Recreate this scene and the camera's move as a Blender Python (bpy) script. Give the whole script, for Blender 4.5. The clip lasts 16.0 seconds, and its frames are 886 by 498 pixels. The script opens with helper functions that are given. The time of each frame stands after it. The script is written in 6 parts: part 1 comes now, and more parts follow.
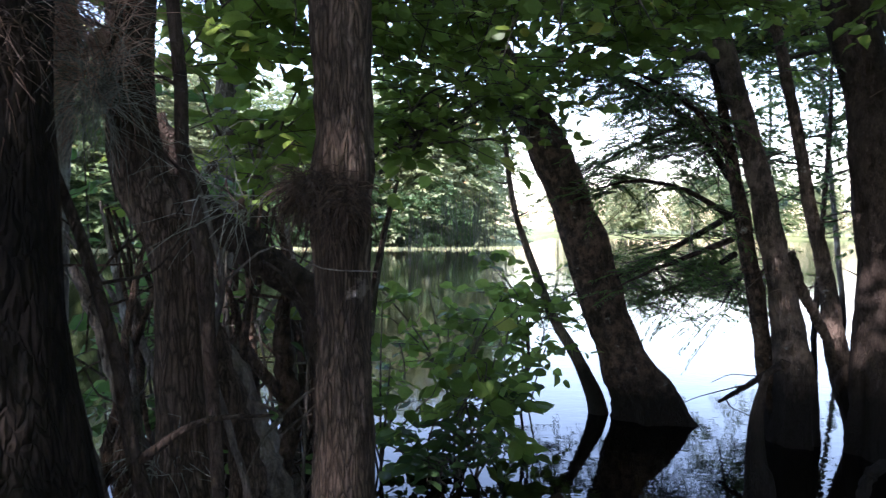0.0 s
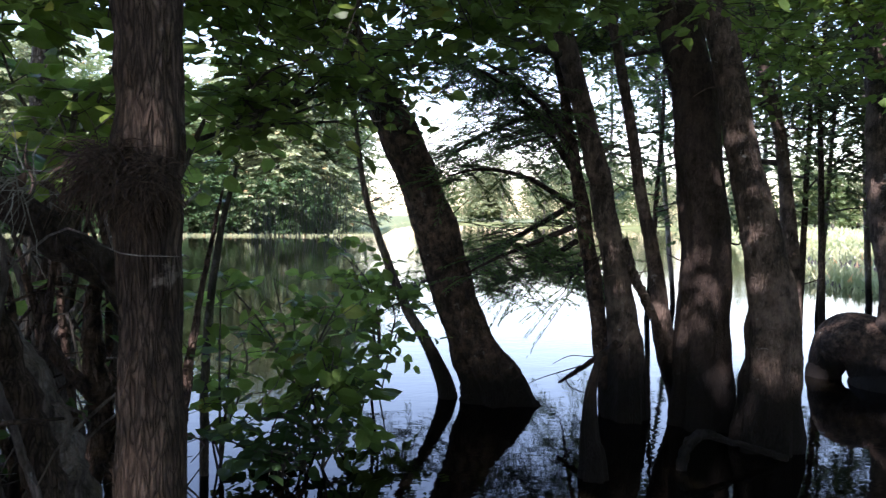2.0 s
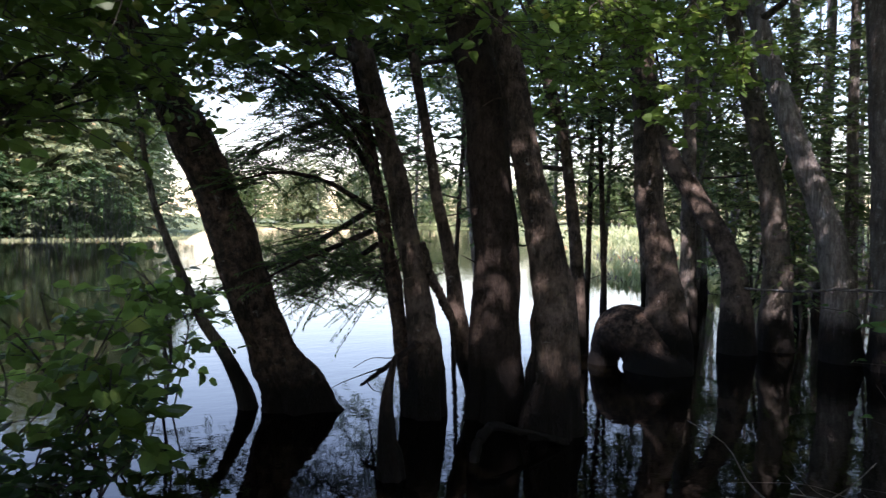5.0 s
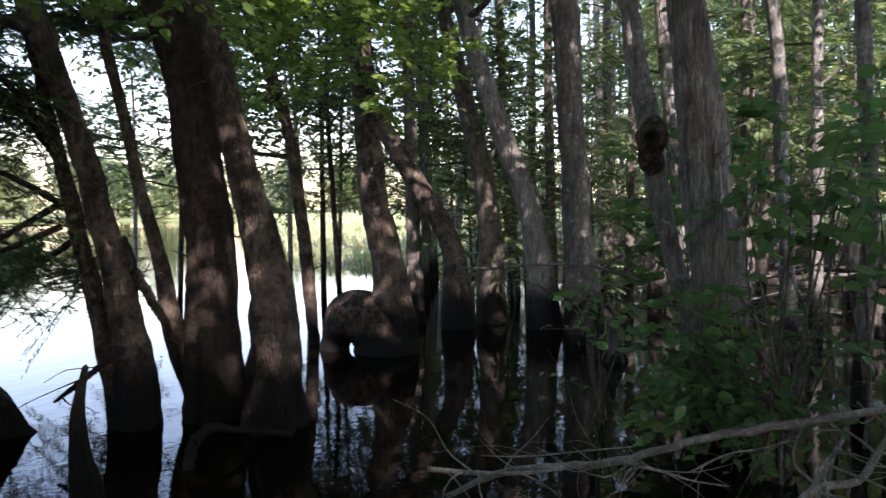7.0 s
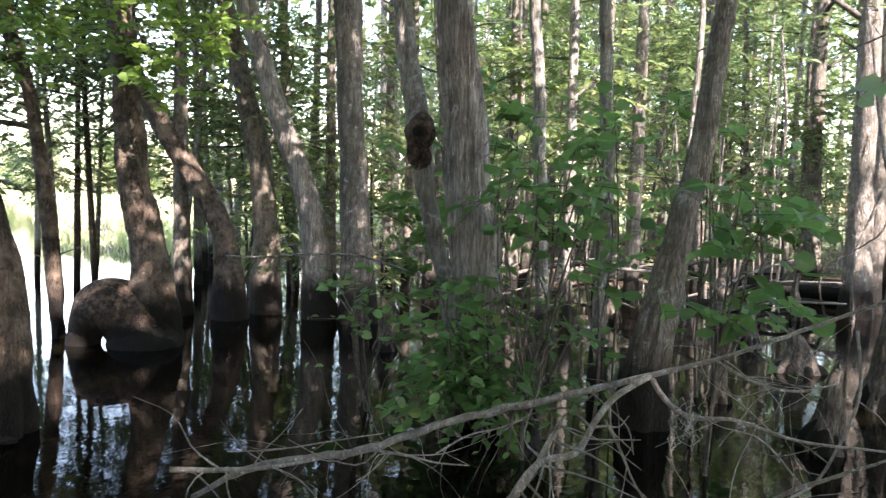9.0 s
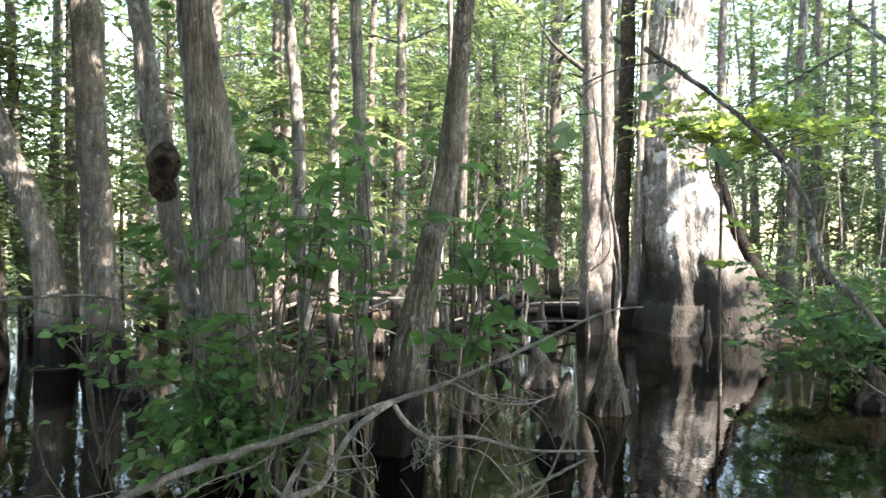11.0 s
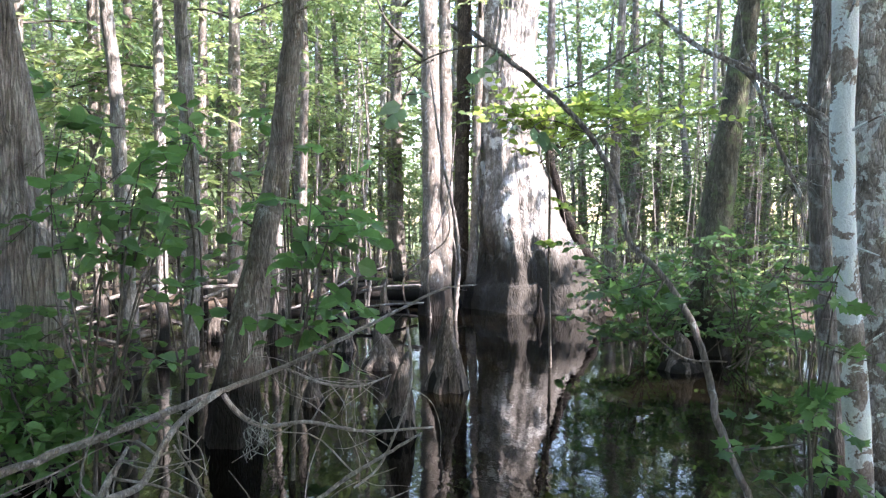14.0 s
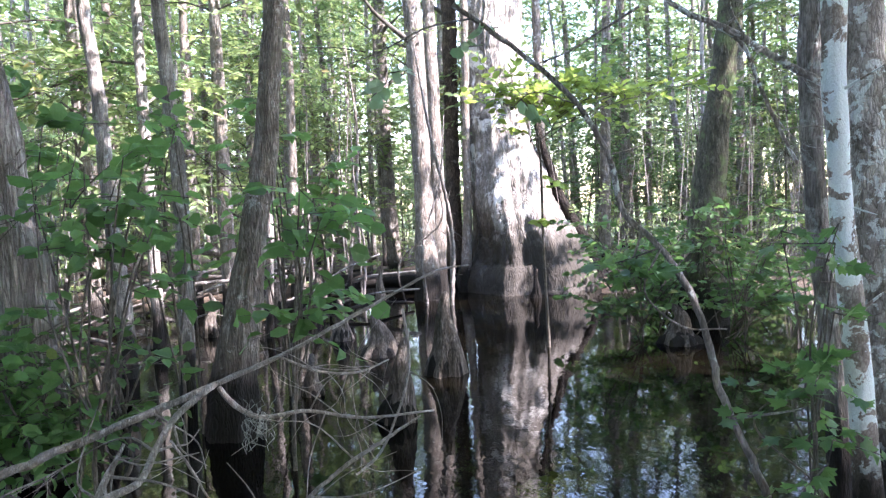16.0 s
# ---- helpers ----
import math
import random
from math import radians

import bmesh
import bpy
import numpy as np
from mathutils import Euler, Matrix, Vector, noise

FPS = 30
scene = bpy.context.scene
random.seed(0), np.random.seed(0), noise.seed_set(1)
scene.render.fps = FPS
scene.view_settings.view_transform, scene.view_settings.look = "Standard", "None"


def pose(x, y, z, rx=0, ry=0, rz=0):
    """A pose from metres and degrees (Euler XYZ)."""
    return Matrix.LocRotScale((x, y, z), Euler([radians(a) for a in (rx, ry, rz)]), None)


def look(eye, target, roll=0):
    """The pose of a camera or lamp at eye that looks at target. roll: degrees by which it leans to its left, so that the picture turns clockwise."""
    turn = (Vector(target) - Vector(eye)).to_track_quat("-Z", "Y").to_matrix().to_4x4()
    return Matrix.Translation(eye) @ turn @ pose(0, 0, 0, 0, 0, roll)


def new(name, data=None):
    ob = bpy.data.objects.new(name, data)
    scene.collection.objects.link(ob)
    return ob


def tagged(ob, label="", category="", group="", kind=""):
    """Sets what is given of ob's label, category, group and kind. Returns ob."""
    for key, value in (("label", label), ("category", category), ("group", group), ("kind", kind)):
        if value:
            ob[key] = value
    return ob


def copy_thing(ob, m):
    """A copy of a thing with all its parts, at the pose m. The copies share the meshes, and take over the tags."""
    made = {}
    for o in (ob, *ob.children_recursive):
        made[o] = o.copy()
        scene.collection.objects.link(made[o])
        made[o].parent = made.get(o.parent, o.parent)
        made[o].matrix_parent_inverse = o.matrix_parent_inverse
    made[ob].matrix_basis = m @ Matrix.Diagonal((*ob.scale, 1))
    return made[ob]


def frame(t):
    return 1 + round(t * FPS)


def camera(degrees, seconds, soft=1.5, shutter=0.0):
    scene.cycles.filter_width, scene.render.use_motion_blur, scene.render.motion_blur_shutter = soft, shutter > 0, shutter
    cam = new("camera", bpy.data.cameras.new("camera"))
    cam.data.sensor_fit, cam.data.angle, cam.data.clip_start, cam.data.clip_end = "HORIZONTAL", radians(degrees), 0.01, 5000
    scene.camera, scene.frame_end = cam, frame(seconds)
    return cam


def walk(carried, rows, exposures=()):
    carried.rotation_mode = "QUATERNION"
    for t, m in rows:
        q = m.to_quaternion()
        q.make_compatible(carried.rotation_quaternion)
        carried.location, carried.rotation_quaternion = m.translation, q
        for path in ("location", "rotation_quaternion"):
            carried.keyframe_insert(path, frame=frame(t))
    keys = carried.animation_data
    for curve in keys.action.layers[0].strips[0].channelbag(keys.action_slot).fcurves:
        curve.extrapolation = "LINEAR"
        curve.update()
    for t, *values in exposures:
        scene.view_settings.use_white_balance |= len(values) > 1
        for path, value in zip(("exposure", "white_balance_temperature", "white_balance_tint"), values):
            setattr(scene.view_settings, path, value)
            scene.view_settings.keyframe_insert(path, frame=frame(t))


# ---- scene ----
# seconds, x, y, z, and the turn in degrees
PATH = [
    (0, 0.0162, -0.0478, 1.6111, 88.234, -0.497, 0.412),
    (0.5, 0.0418, -0.0278, 1.6095, 87.970, 0.099, -2.477),
    (1, 0.0650, -0.0050, 1.6026, 87.345, -0.374, -5.211),
    (1.5, 0.0926, 0.0082, 1.5984, 87.068, -0.854, -8.179),
    (2, 0.1064, 0.0122, 1.6029, 87.354, -1.092, -10.971),
    (2.5, 0.1232, -0.0014, 1.6091, 87.829, -1.214, -13.238),
    (3, 0.1310, -0.0093, 1.6124, 88.296, -1.196, -15.119),
    (3.5, 0.1473, -0.0132, 1.6119, 88.290, -1.275, -17.506),
    (6, 0.3448, -0.0705, 1.6465, 87.427, -0.072, -35.352),
    (6.5, 0.4116, -0.1085, 1.6476, 87.300, 0.402, -41.546),
    (7, 0.4614, -0.1252, 1.6385, 86.653, 0.729, -46.504),
    (7.5, 0.4922, -0.1551, 1.6288, 86.207, -0.074, -50.902),
    (8, 0.5249, -0.1795, 1.6248, 86.193, -1.309, -55.566),
    (8.5, 0.5611, -0.2032, 1.6212, 86.209, -1.705, -59.951),
    (9, 0.5776, -0.2251, 1.6282, 86.054, -1.779, -63.650),
    (9.5, 0.5972, -0.2507, 1.6281, 86.872, -1.284, -66.880),
    (10, 0.6065, -0.3117, 1.6395, 87.752, -0.903, -72.559),
    (12.5, 0.6104, -0.4308, 1.6404, 88.910, -1.405, -89.369),
    (13, 0.6280, -0.4387, 1.6257, 87.906, -1.029, -91.679),
    (13.5, 0.6417, -0.4504, 1.6157, 87.270, -0.103, -94.312),
    (14, 0.6326, -0.4539, 1.6194, 87.996, -0.375, -94.449),
    (14.5, 0.6434, -0.4582, 1.6085, 88.007, 0.048, -95.358),
    (15, 0.6655, -0.4508, 1.5959, 87.351, 0.278, -94.076),
    (15.5, 0.6853, -0.4568, 1.5858, 87.209, 1.137, -95.053),
    (16, 0.6813, -0.4697, 1.5881, 86.879, 2.284, -94.991),
]
# the clip's camera opens up as it turns from the bright river to the dim wood
EXPOSURE = [(0.0, 2.25, 5800, 32), (2.0, 1.9, 5900, 32), (3.5, 1.72, 6000, 31), (6.0, 1.3, 6150, 32), (6.5, 1.5, 6200, 32), (7.0, 1.9, 6250, 31), (8.0, 2.45, 6400, 30), (9.0, 3.15, 6600, 25), (10.0, 3.4, 6700, 19), (12.5, 3.3, 6400, 23), (16.0, 3.55, 5950, 31)]
cam = camera(64.83, 16.0, soft=1.3, shutter=0.35)
walk(cam, [(t, pose(x, y, z, rx, ry, rz)) for t, x, y, z, rx, ry, rz in PATH], EXPOSURE)

# ---------------------------------------------------------------- light
SUN_AZ, SUN_EL = radians(207), radians(46)        # clockwise from +y, seen from above
world = bpy.data.worlds.new("sky")
scene.world = world
world.use_nodes = True
wn = world.node_tree
sky = wn.nodes.new("ShaderNodeTexSky")
sky.sky_type = "NISHITA"
sky.sun_disc = False
sky.sun_elevation, sky.sun_rotation = SUN_EL, SUN_AZ
sky.air_density, sky.dust_density = 1.5, 0.5
wn.links.new(sky.outputs[0], wn.nodes["Background"].inputs[0])
wn.nodes["Background"].inputs[1].default_value = 0.15
sun = new("sun", bpy.data.lights.new("sun", "SUN"))
sun.data.energy, sun.data.angle, sun.data.color = 3.2, radians(0.53), (1.0, 0.94, 0.84)
toward = Vector((math.sin(SUN_AZ) * math.cos(SUN_EL), math.cos(SUN_AZ) * math.cos(SUN_EL), math.sin(SUN_EL)))
sun.matrix_world = look(toward * 30, (0, 0, 0))


# ---------------------------------------------------------------- materials
def material(name):
    m = bpy.data.materials.new(name)
    m.use_nodes = True
    t = m.node_tree
    return m, t, t.nodes["Principled BSDF"], t.nodes["Material Output"]


def add(t, kind, **values):
    n = t.nodes.new(kind)
    for key, value in values.items():
        n.inputs[key].default_value = value
    return n


def ramp(t, fac, *stops):
    n = t.nodes.new("ShaderNodeValToRGB")
    el = n.color_ramp.elements
    while len(el) < len(stops):
        el.new(0.5)
    for e, (at, c) in zip(el, stops):
        e.position, e.color = at, (*c, 1)
    t.links.new(fac, n.inputs[0])
    return n.outputs[0]


def mix(t, fac, a, b, mode="MIX"):
    n = t.nodes.new("ShaderNodeMix")
    n.data_type, n.blend_type = "RGBA", mode
    for k, v in ((0, fac), (6, a), (7, b)):
        if hasattr(v, "is_linked"):
            t.links.new(v, n.inputs[k])
        else:
            n.inputs[k].default_value = v if k == 0 else (*v, 1)
    return n.outputs[2]


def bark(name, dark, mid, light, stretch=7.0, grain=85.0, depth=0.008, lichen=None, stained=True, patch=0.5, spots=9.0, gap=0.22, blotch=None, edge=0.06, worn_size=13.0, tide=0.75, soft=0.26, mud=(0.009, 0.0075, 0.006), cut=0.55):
    """Furrowed bark: narrow upright plates between dark cracks, fine flaking, lichen blotches and a black tide mark,
    which on the old cypress also paints in the shade at its foot.
    """
    m, t, p, out = material(name)
    co = t.nodes.new("ShaderNodeTexCoord")
    mp = add(t, "ShaderNodeMapping", Scale=(1, 1, 1 / stretch))
    t.links.new(co.outputs["Object"], mp.inputs[0])
    warp = add(t, "ShaderNodeTexNoise", Scale=grain * 0.35, Detail=3.0)
    t.links.new(mp.outputs[0], warp.inputs["Vector"])
    bent = t.nodes.new("ShaderNodeVectorMath")
    bent.operation = "MULTIPLY_ADD"
    t.links.new(warp.outputs["Color"], bent.inputs[0])
    bent.inputs[1].default_value = (4.0 / grain,) * 3
    t.links.new(mp.outputs[0], bent.inputs[2])
    crack = add(t, "ShaderNodeTexVoronoi", Scale=grain)
    crack.feature = "DISTANCE_TO_EDGE"
    t.links.new(bent.outputs[0], crack.inputs["Vector"])
    ridge = add(t, "ShaderNodeTexNoise", Scale=grain * 0.45, Detail=6.0, Roughness=0.7, Distortion=0.5)
    fine = add(t, "ShaderNodeTexNoise", Scale=grain * 3.0, Detail=3.0, Roughness=0.7)
    t.links.new(mp.outputs[0], ridge.inputs["Vector"])
    t.links.new(co.outputs["Object"], fine.inputs["Vector"])
    big = add(t, "ShaderNodeTexNoise", Scale=4.6, Detail=5.0, Roughness=0.65)
    t.links.new(co.outputs["Object"], big.inputs["Vector"])
    base = ramp(t, ridge.outputs[0], (0.32, dark), (0.5, mid), (0.68, light))
    c = mix(t, ramp(t, crack.outputs["Distance"], (0.0, (cut, cut, cut)), (gap, (0, 0, 0))), base, tuple(v * 0.55 for v in dark))
    tone = ramp(t, big.outputs[0], (0.32, (0.45, 0.43, 0.40)), (0.5, (0.95, 0.93, 0.9)), (0.68, (1.35, 1.33, 1.3)))
    c = mix(t, 0.85, c, tone, "MULTIPLY")
    speck = ramp(t, fine.outputs[0], (0.35, (0.72, 0.72, 0.72)), (0.65, (1.2, 1.2, 1.2)))
    c = mix(t, 0.6, c, speck, "MULTIPLY")
    if blotch:
        worn = add(t, "ShaderNodeTexNoise", Scale=worn_size, Detail=5.0, Roughness=0.65)
        t.links.new(co.outputs["Object"], worn.inputs["Vector"])
        c = mix(t, ramp(t, worn.outputs[0], (0.45, (0, 0, 0)), (0.66, (0.9, 0.9, 0.9))), c, mix(t, 0.8, blotch, speck, "MULTIPLY"))
    if lichen:
        spot = add(t, "ShaderNodeTexNoise", Scale=spots, Detail=6.0, Roughness=0.68, Distortion=0.4)
        t.links.new(co.outputs["Object"], spot.inputs["Vector"])
        mask = ramp(t, spot.outputs[0], (patch, (0, 0, 0)), (patch + edge, (1, 1, 1)))
        c = mix(t, mask, c, mix(t, 0.5, lichen, speck, "MULTIPLY"))
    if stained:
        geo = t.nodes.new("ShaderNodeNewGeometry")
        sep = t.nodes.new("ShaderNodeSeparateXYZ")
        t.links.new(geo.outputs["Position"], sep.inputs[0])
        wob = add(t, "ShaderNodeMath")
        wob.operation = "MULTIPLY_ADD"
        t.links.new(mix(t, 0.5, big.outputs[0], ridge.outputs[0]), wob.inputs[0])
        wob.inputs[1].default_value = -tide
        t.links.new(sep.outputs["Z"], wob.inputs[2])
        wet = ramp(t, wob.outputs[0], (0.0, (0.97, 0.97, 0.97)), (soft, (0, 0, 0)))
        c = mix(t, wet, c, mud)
    t.links.new(c, p.inputs["Base Color"])
    p.inputs["Roughness"].default_value = 0.88
    p.inputs["Specular IOR Level"].default_value = 0.25
    hgt = mix(t, 0.35, ramp(t, crack.outputs["Distance"], (0.0, (0, 0, 0)), (0.3, (1, 1, 1))), ridge.outputs[0])
    b = add(t, "ShaderNodeBump", Strength=1.0, Distance=depth)
    t.links.new(hgt, b.inputs["Height"])
    t.links.new(b.outputs[0], p.inputs["Normal"])
    return m


def leafy(name, dark, light, passing=0.4, rough=0.42, per_object=False, glow=(0.26, 0.43, 0.09)):
    """A thin leaf: green that differs from leaf to leaf, some gloss, light that comes through."""
    m, t, p, out = material(name)
    if per_object:
        pick = t.nodes.new("ShaderNodeObjectInfo").outputs["Random"]
    else:
        pick = t.nodes.new("ShaderNodeNewGeometry").outputs["Random Per Island"]
    c = ramp(t, pick, (0.0, dark), (0.75, light), (0.97, tuple(min(1, v * 1.35) for v in light)), (1.0, (light[0] * 2.2, light[1] * 1.1, light[2])))
    co = t.nodes.new("ShaderNodeTexCoord")
    n = add(t, "ShaderNodeTexNoise", Scale=60.0, Detail=2.0)
    t.links.new(co.outputs["Object"], n.inputs["Vector"])
    c = mix(t, 0.5, c, ramp(t, n.outputs[0], (0.3, (0.7, 0.7, 0.7)), (0.7, (1.25, 1.25, 1.2))), "MULTIPLY")
    t.links.new(c, p.inputs["Base Color"])
    p.inputs["Roughness"].default_value = rough
    p.inputs["Specular IOR Level"].default_value = 0.35
    tr = t.nodes.new("ShaderNodeBsdfTranslucent")
    t.links.new(mix(t, 0.55, c, glow, "MIX"), tr.inputs[0])
    s = t.nodes.new("ShaderNodeMixShader")
    s.inputs[0].default_value = passing
    t.links.new(p.outputs[0], s.inputs[1])
    t.links.new(tr.outputs[0], s.inputs[2])
    t.links.new(s.outputs[0], out.inputs[0])
    return m


def fibre(name, dark, light):
    m, t, p, out = material(name)
    geo = t.nodes.new("ShaderNodeNewGeometry")
    t.links.new(ramp(t, geo.outputs["Random Per Island"], (0, dark), (1, light)), p.inputs["Base Color"])
    p.inputs["Roughness"].default_value = 0.9
    return m


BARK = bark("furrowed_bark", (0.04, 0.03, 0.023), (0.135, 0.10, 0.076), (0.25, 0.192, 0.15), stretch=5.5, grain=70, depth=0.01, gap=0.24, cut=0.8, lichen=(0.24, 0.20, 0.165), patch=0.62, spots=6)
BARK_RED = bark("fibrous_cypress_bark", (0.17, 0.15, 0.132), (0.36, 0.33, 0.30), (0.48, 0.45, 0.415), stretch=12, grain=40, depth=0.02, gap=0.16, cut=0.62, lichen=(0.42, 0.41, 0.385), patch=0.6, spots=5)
# darker than wet bark alone: part of the near trunks' shade is in this colour
BARK_DARK = bark("wet_shaded_bark", (0.016, 0.013, 0.010), (0.058, 0.043, 0.034), (0.12, 0.09, 0.07), stretch=3, grain=60, depth=0.007, blotch=(0.075, 0.056, 0.043))
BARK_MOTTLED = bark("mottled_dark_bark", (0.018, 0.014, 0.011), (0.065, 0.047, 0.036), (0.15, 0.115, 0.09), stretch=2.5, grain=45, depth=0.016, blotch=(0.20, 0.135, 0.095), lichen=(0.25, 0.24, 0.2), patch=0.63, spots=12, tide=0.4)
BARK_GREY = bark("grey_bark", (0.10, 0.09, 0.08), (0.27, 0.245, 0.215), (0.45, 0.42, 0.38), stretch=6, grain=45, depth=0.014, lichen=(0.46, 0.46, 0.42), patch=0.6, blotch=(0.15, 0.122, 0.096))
# its tall soft mud tone is waterline stain plus painted shade at the foot
BARK_OLD = bark("shaded_buttress_bark", (0.12, 0.11, 0.097), (0.31, 0.29, 0.26), (0.53, 0.51, 0.475), stretch=3.5, grain=18, depth=0.014, lichen=(0.60, 0.585, 0.545), patch=0.55, spots=2.6, blotch=(0.14, 0.122, 0.10), worn_size=2.2, tide=1.7, soft=1.1, mud=(0.036, 0.032, 0.026))
# near-black colour stands in for deep shade: near trunk, knot hole, flange hollow
BARK_BLACK = bark("shade_black_bark", (0.006, 0.005, 0.004), (0.022, 0.017, 0.013), (0.06, 0.046, 0.035), stretch=4, grain=40, depth=0.02)
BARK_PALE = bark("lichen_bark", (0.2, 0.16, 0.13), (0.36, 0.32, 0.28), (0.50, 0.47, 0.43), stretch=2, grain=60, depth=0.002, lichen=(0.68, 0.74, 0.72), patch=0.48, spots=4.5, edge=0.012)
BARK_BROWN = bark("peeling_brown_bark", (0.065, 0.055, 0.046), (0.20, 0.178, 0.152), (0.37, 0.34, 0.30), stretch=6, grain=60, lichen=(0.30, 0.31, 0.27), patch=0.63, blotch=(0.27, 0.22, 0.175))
DEADWOOD = bark("weathered_dead_wood", (0.10, 0.09, 0.08), (0.21, 0.195, 0.18), (0.34, 0.32, 0.30), stretch=4, grain=60, depth=0.004, lichen=(0.46, 0.49, 0.46), stained=False, patch=0.6)
PALEWOOD = bark("pale_dead_wood", (0.13, 0.12, 0.105), (0.32, 0.30, 0.272), (0.50, 0.48, 0.45), stretch=4, grain=90, depth=0.006, stained=False, blotch=(0.17, 0.15, 0.125), worn_size=9.0)
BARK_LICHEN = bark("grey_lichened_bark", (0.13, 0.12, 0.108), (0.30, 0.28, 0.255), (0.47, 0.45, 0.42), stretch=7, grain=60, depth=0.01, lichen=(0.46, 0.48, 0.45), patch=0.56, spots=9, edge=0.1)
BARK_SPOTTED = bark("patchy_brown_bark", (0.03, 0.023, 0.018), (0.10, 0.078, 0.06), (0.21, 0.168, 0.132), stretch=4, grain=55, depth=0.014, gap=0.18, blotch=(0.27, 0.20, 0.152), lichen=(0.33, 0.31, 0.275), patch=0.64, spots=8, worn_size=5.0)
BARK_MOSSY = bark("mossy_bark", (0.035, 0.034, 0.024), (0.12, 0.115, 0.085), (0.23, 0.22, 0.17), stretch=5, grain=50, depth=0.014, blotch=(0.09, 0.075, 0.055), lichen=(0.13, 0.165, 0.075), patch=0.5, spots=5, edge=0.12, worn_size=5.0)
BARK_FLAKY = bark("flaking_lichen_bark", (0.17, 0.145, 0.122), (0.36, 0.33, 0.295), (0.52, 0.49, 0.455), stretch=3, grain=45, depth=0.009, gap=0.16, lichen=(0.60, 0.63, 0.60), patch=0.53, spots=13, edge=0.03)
BARK_KNEE = bark("fluted_knee_bark", (0.045, 0.038, 0.031), (0.15, 0.13, 0.11), (0.29, 0.262, 0.23), stretch=7, grain=55, depth=0.012, stained=False, gap=0.28)
TWIG = bark("twig_bark", (0.055, 0.05, 0.042), (0.13, 0.118, 0.10), (0.23, 0.21, 0.18), stretch=3, grain=40, depth=0.003, stained=False)
# the shade greens are a darkened leaf copy: shade put into the colour
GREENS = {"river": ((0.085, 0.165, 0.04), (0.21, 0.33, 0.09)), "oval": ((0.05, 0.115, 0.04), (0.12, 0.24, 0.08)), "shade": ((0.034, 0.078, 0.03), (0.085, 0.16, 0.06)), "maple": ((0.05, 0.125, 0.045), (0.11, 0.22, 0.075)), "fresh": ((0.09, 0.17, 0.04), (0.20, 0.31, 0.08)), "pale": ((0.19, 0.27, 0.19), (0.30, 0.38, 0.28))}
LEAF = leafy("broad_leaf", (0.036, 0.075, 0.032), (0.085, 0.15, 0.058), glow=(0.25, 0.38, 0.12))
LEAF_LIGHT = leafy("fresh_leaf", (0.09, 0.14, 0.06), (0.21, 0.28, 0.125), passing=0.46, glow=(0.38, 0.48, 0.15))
# paled greens: the haze over the far bank is mixed into the leaf colour
LEAF_HAZED = leafy("hazed_crown_leaf", (0.18, 0.22, 0.11), (0.33, 0.37, 0.19), glow=(0.40, 0.46, 0.24))
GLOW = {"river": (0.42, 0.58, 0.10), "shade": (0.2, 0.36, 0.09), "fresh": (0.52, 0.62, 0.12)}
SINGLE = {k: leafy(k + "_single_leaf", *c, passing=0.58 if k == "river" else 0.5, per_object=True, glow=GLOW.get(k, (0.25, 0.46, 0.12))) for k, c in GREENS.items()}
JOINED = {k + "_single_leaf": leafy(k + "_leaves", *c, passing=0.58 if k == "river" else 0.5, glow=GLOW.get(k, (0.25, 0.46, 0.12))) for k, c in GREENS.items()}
NEEDLE = leafy("cypress_needle", (0.036, 0.075, 0.025), (0.085, 0.15, 0.05), passing=0.3, rough=0.55)
REED = leafy("reed_blade", (0.38, 0.41, 0.2), (0.55, 0.56, 0.32), passing=0.3, rough=0.6)
MOSS = fibre("spanish_moss", (0.10, 0.11, 0.095), (0.26, 0.27, 0.24))
DEADLEAF = fibre("dead_airplant", (0.24, 0.13, 0.09), (0.66, 0.47, 0.37))
DEADDARK = fibre("dark_dead_airplant", (0.035, 0.022, 0.016), (0.12, 0.085, 0.06))
AIRPLANT = fibre("airplant_blade", (0.11, 0.12, 0.095), (0.36, 0.37, 0.32))

m, t, p, out = material("black_water")
p.inputs["Base Color"].default_value = (0.0035, 0.003, 0.0018, 1)
p.inputs["Roughness"].default_value = 0.015
p.inputs["IOR"].default_value = 1.33
co = t.nodes.new("ShaderNodeTexCoord")
n1 = add(t, "ShaderNodeTexNoise", Scale=2.4, Detail=2.0, Roughness=0.5)
n2 = add(t, "ShaderNodeTexNoise", Scale=0.35, Detail=1.0)
mp = add(t, "ShaderNodeMapping", Scale=(1.0, 1.6, 1.0))
t.links.new(co.outputs["Object"], mp.inputs[0])
t.links.new(mp.outputs[0], n1.inputs["Vector"])
t.links.new(co.outputs["Object"], n2.inputs["Vector"])
n3 = add(t, "ShaderNodeTexNoise", Scale=11.0, Detail=2.0)
t.links.new(mp.outputs[0], n3.inputs["Vector"])
b = add(t, "ShaderNodeBump", Strength=0.34, Distance=0.012)
t.links.new(mix(t, 0.14, mix(t, 0.5, n1.outputs[0], n2.outputs[0]), n3.outputs[0]), b.inputs["Height"])
t.links.new(b.outputs[0], p.inputs["Normal"])
WATER = m

m, t, p, out = material("leaf_litter_mud")
co = t.nodes.new("ShaderNodeTexCoord")
n1 = add(t, "ShaderNodeTexNoise", Scale=9.0, Detail=6.0, Roughness=0.75)
n2 = add(t, "ShaderNodeTexVoronoi", Scale=22.0)
for n in (n1, n2):
    t.links.new(co.outputs["Object"], n.inputs["Vector"])
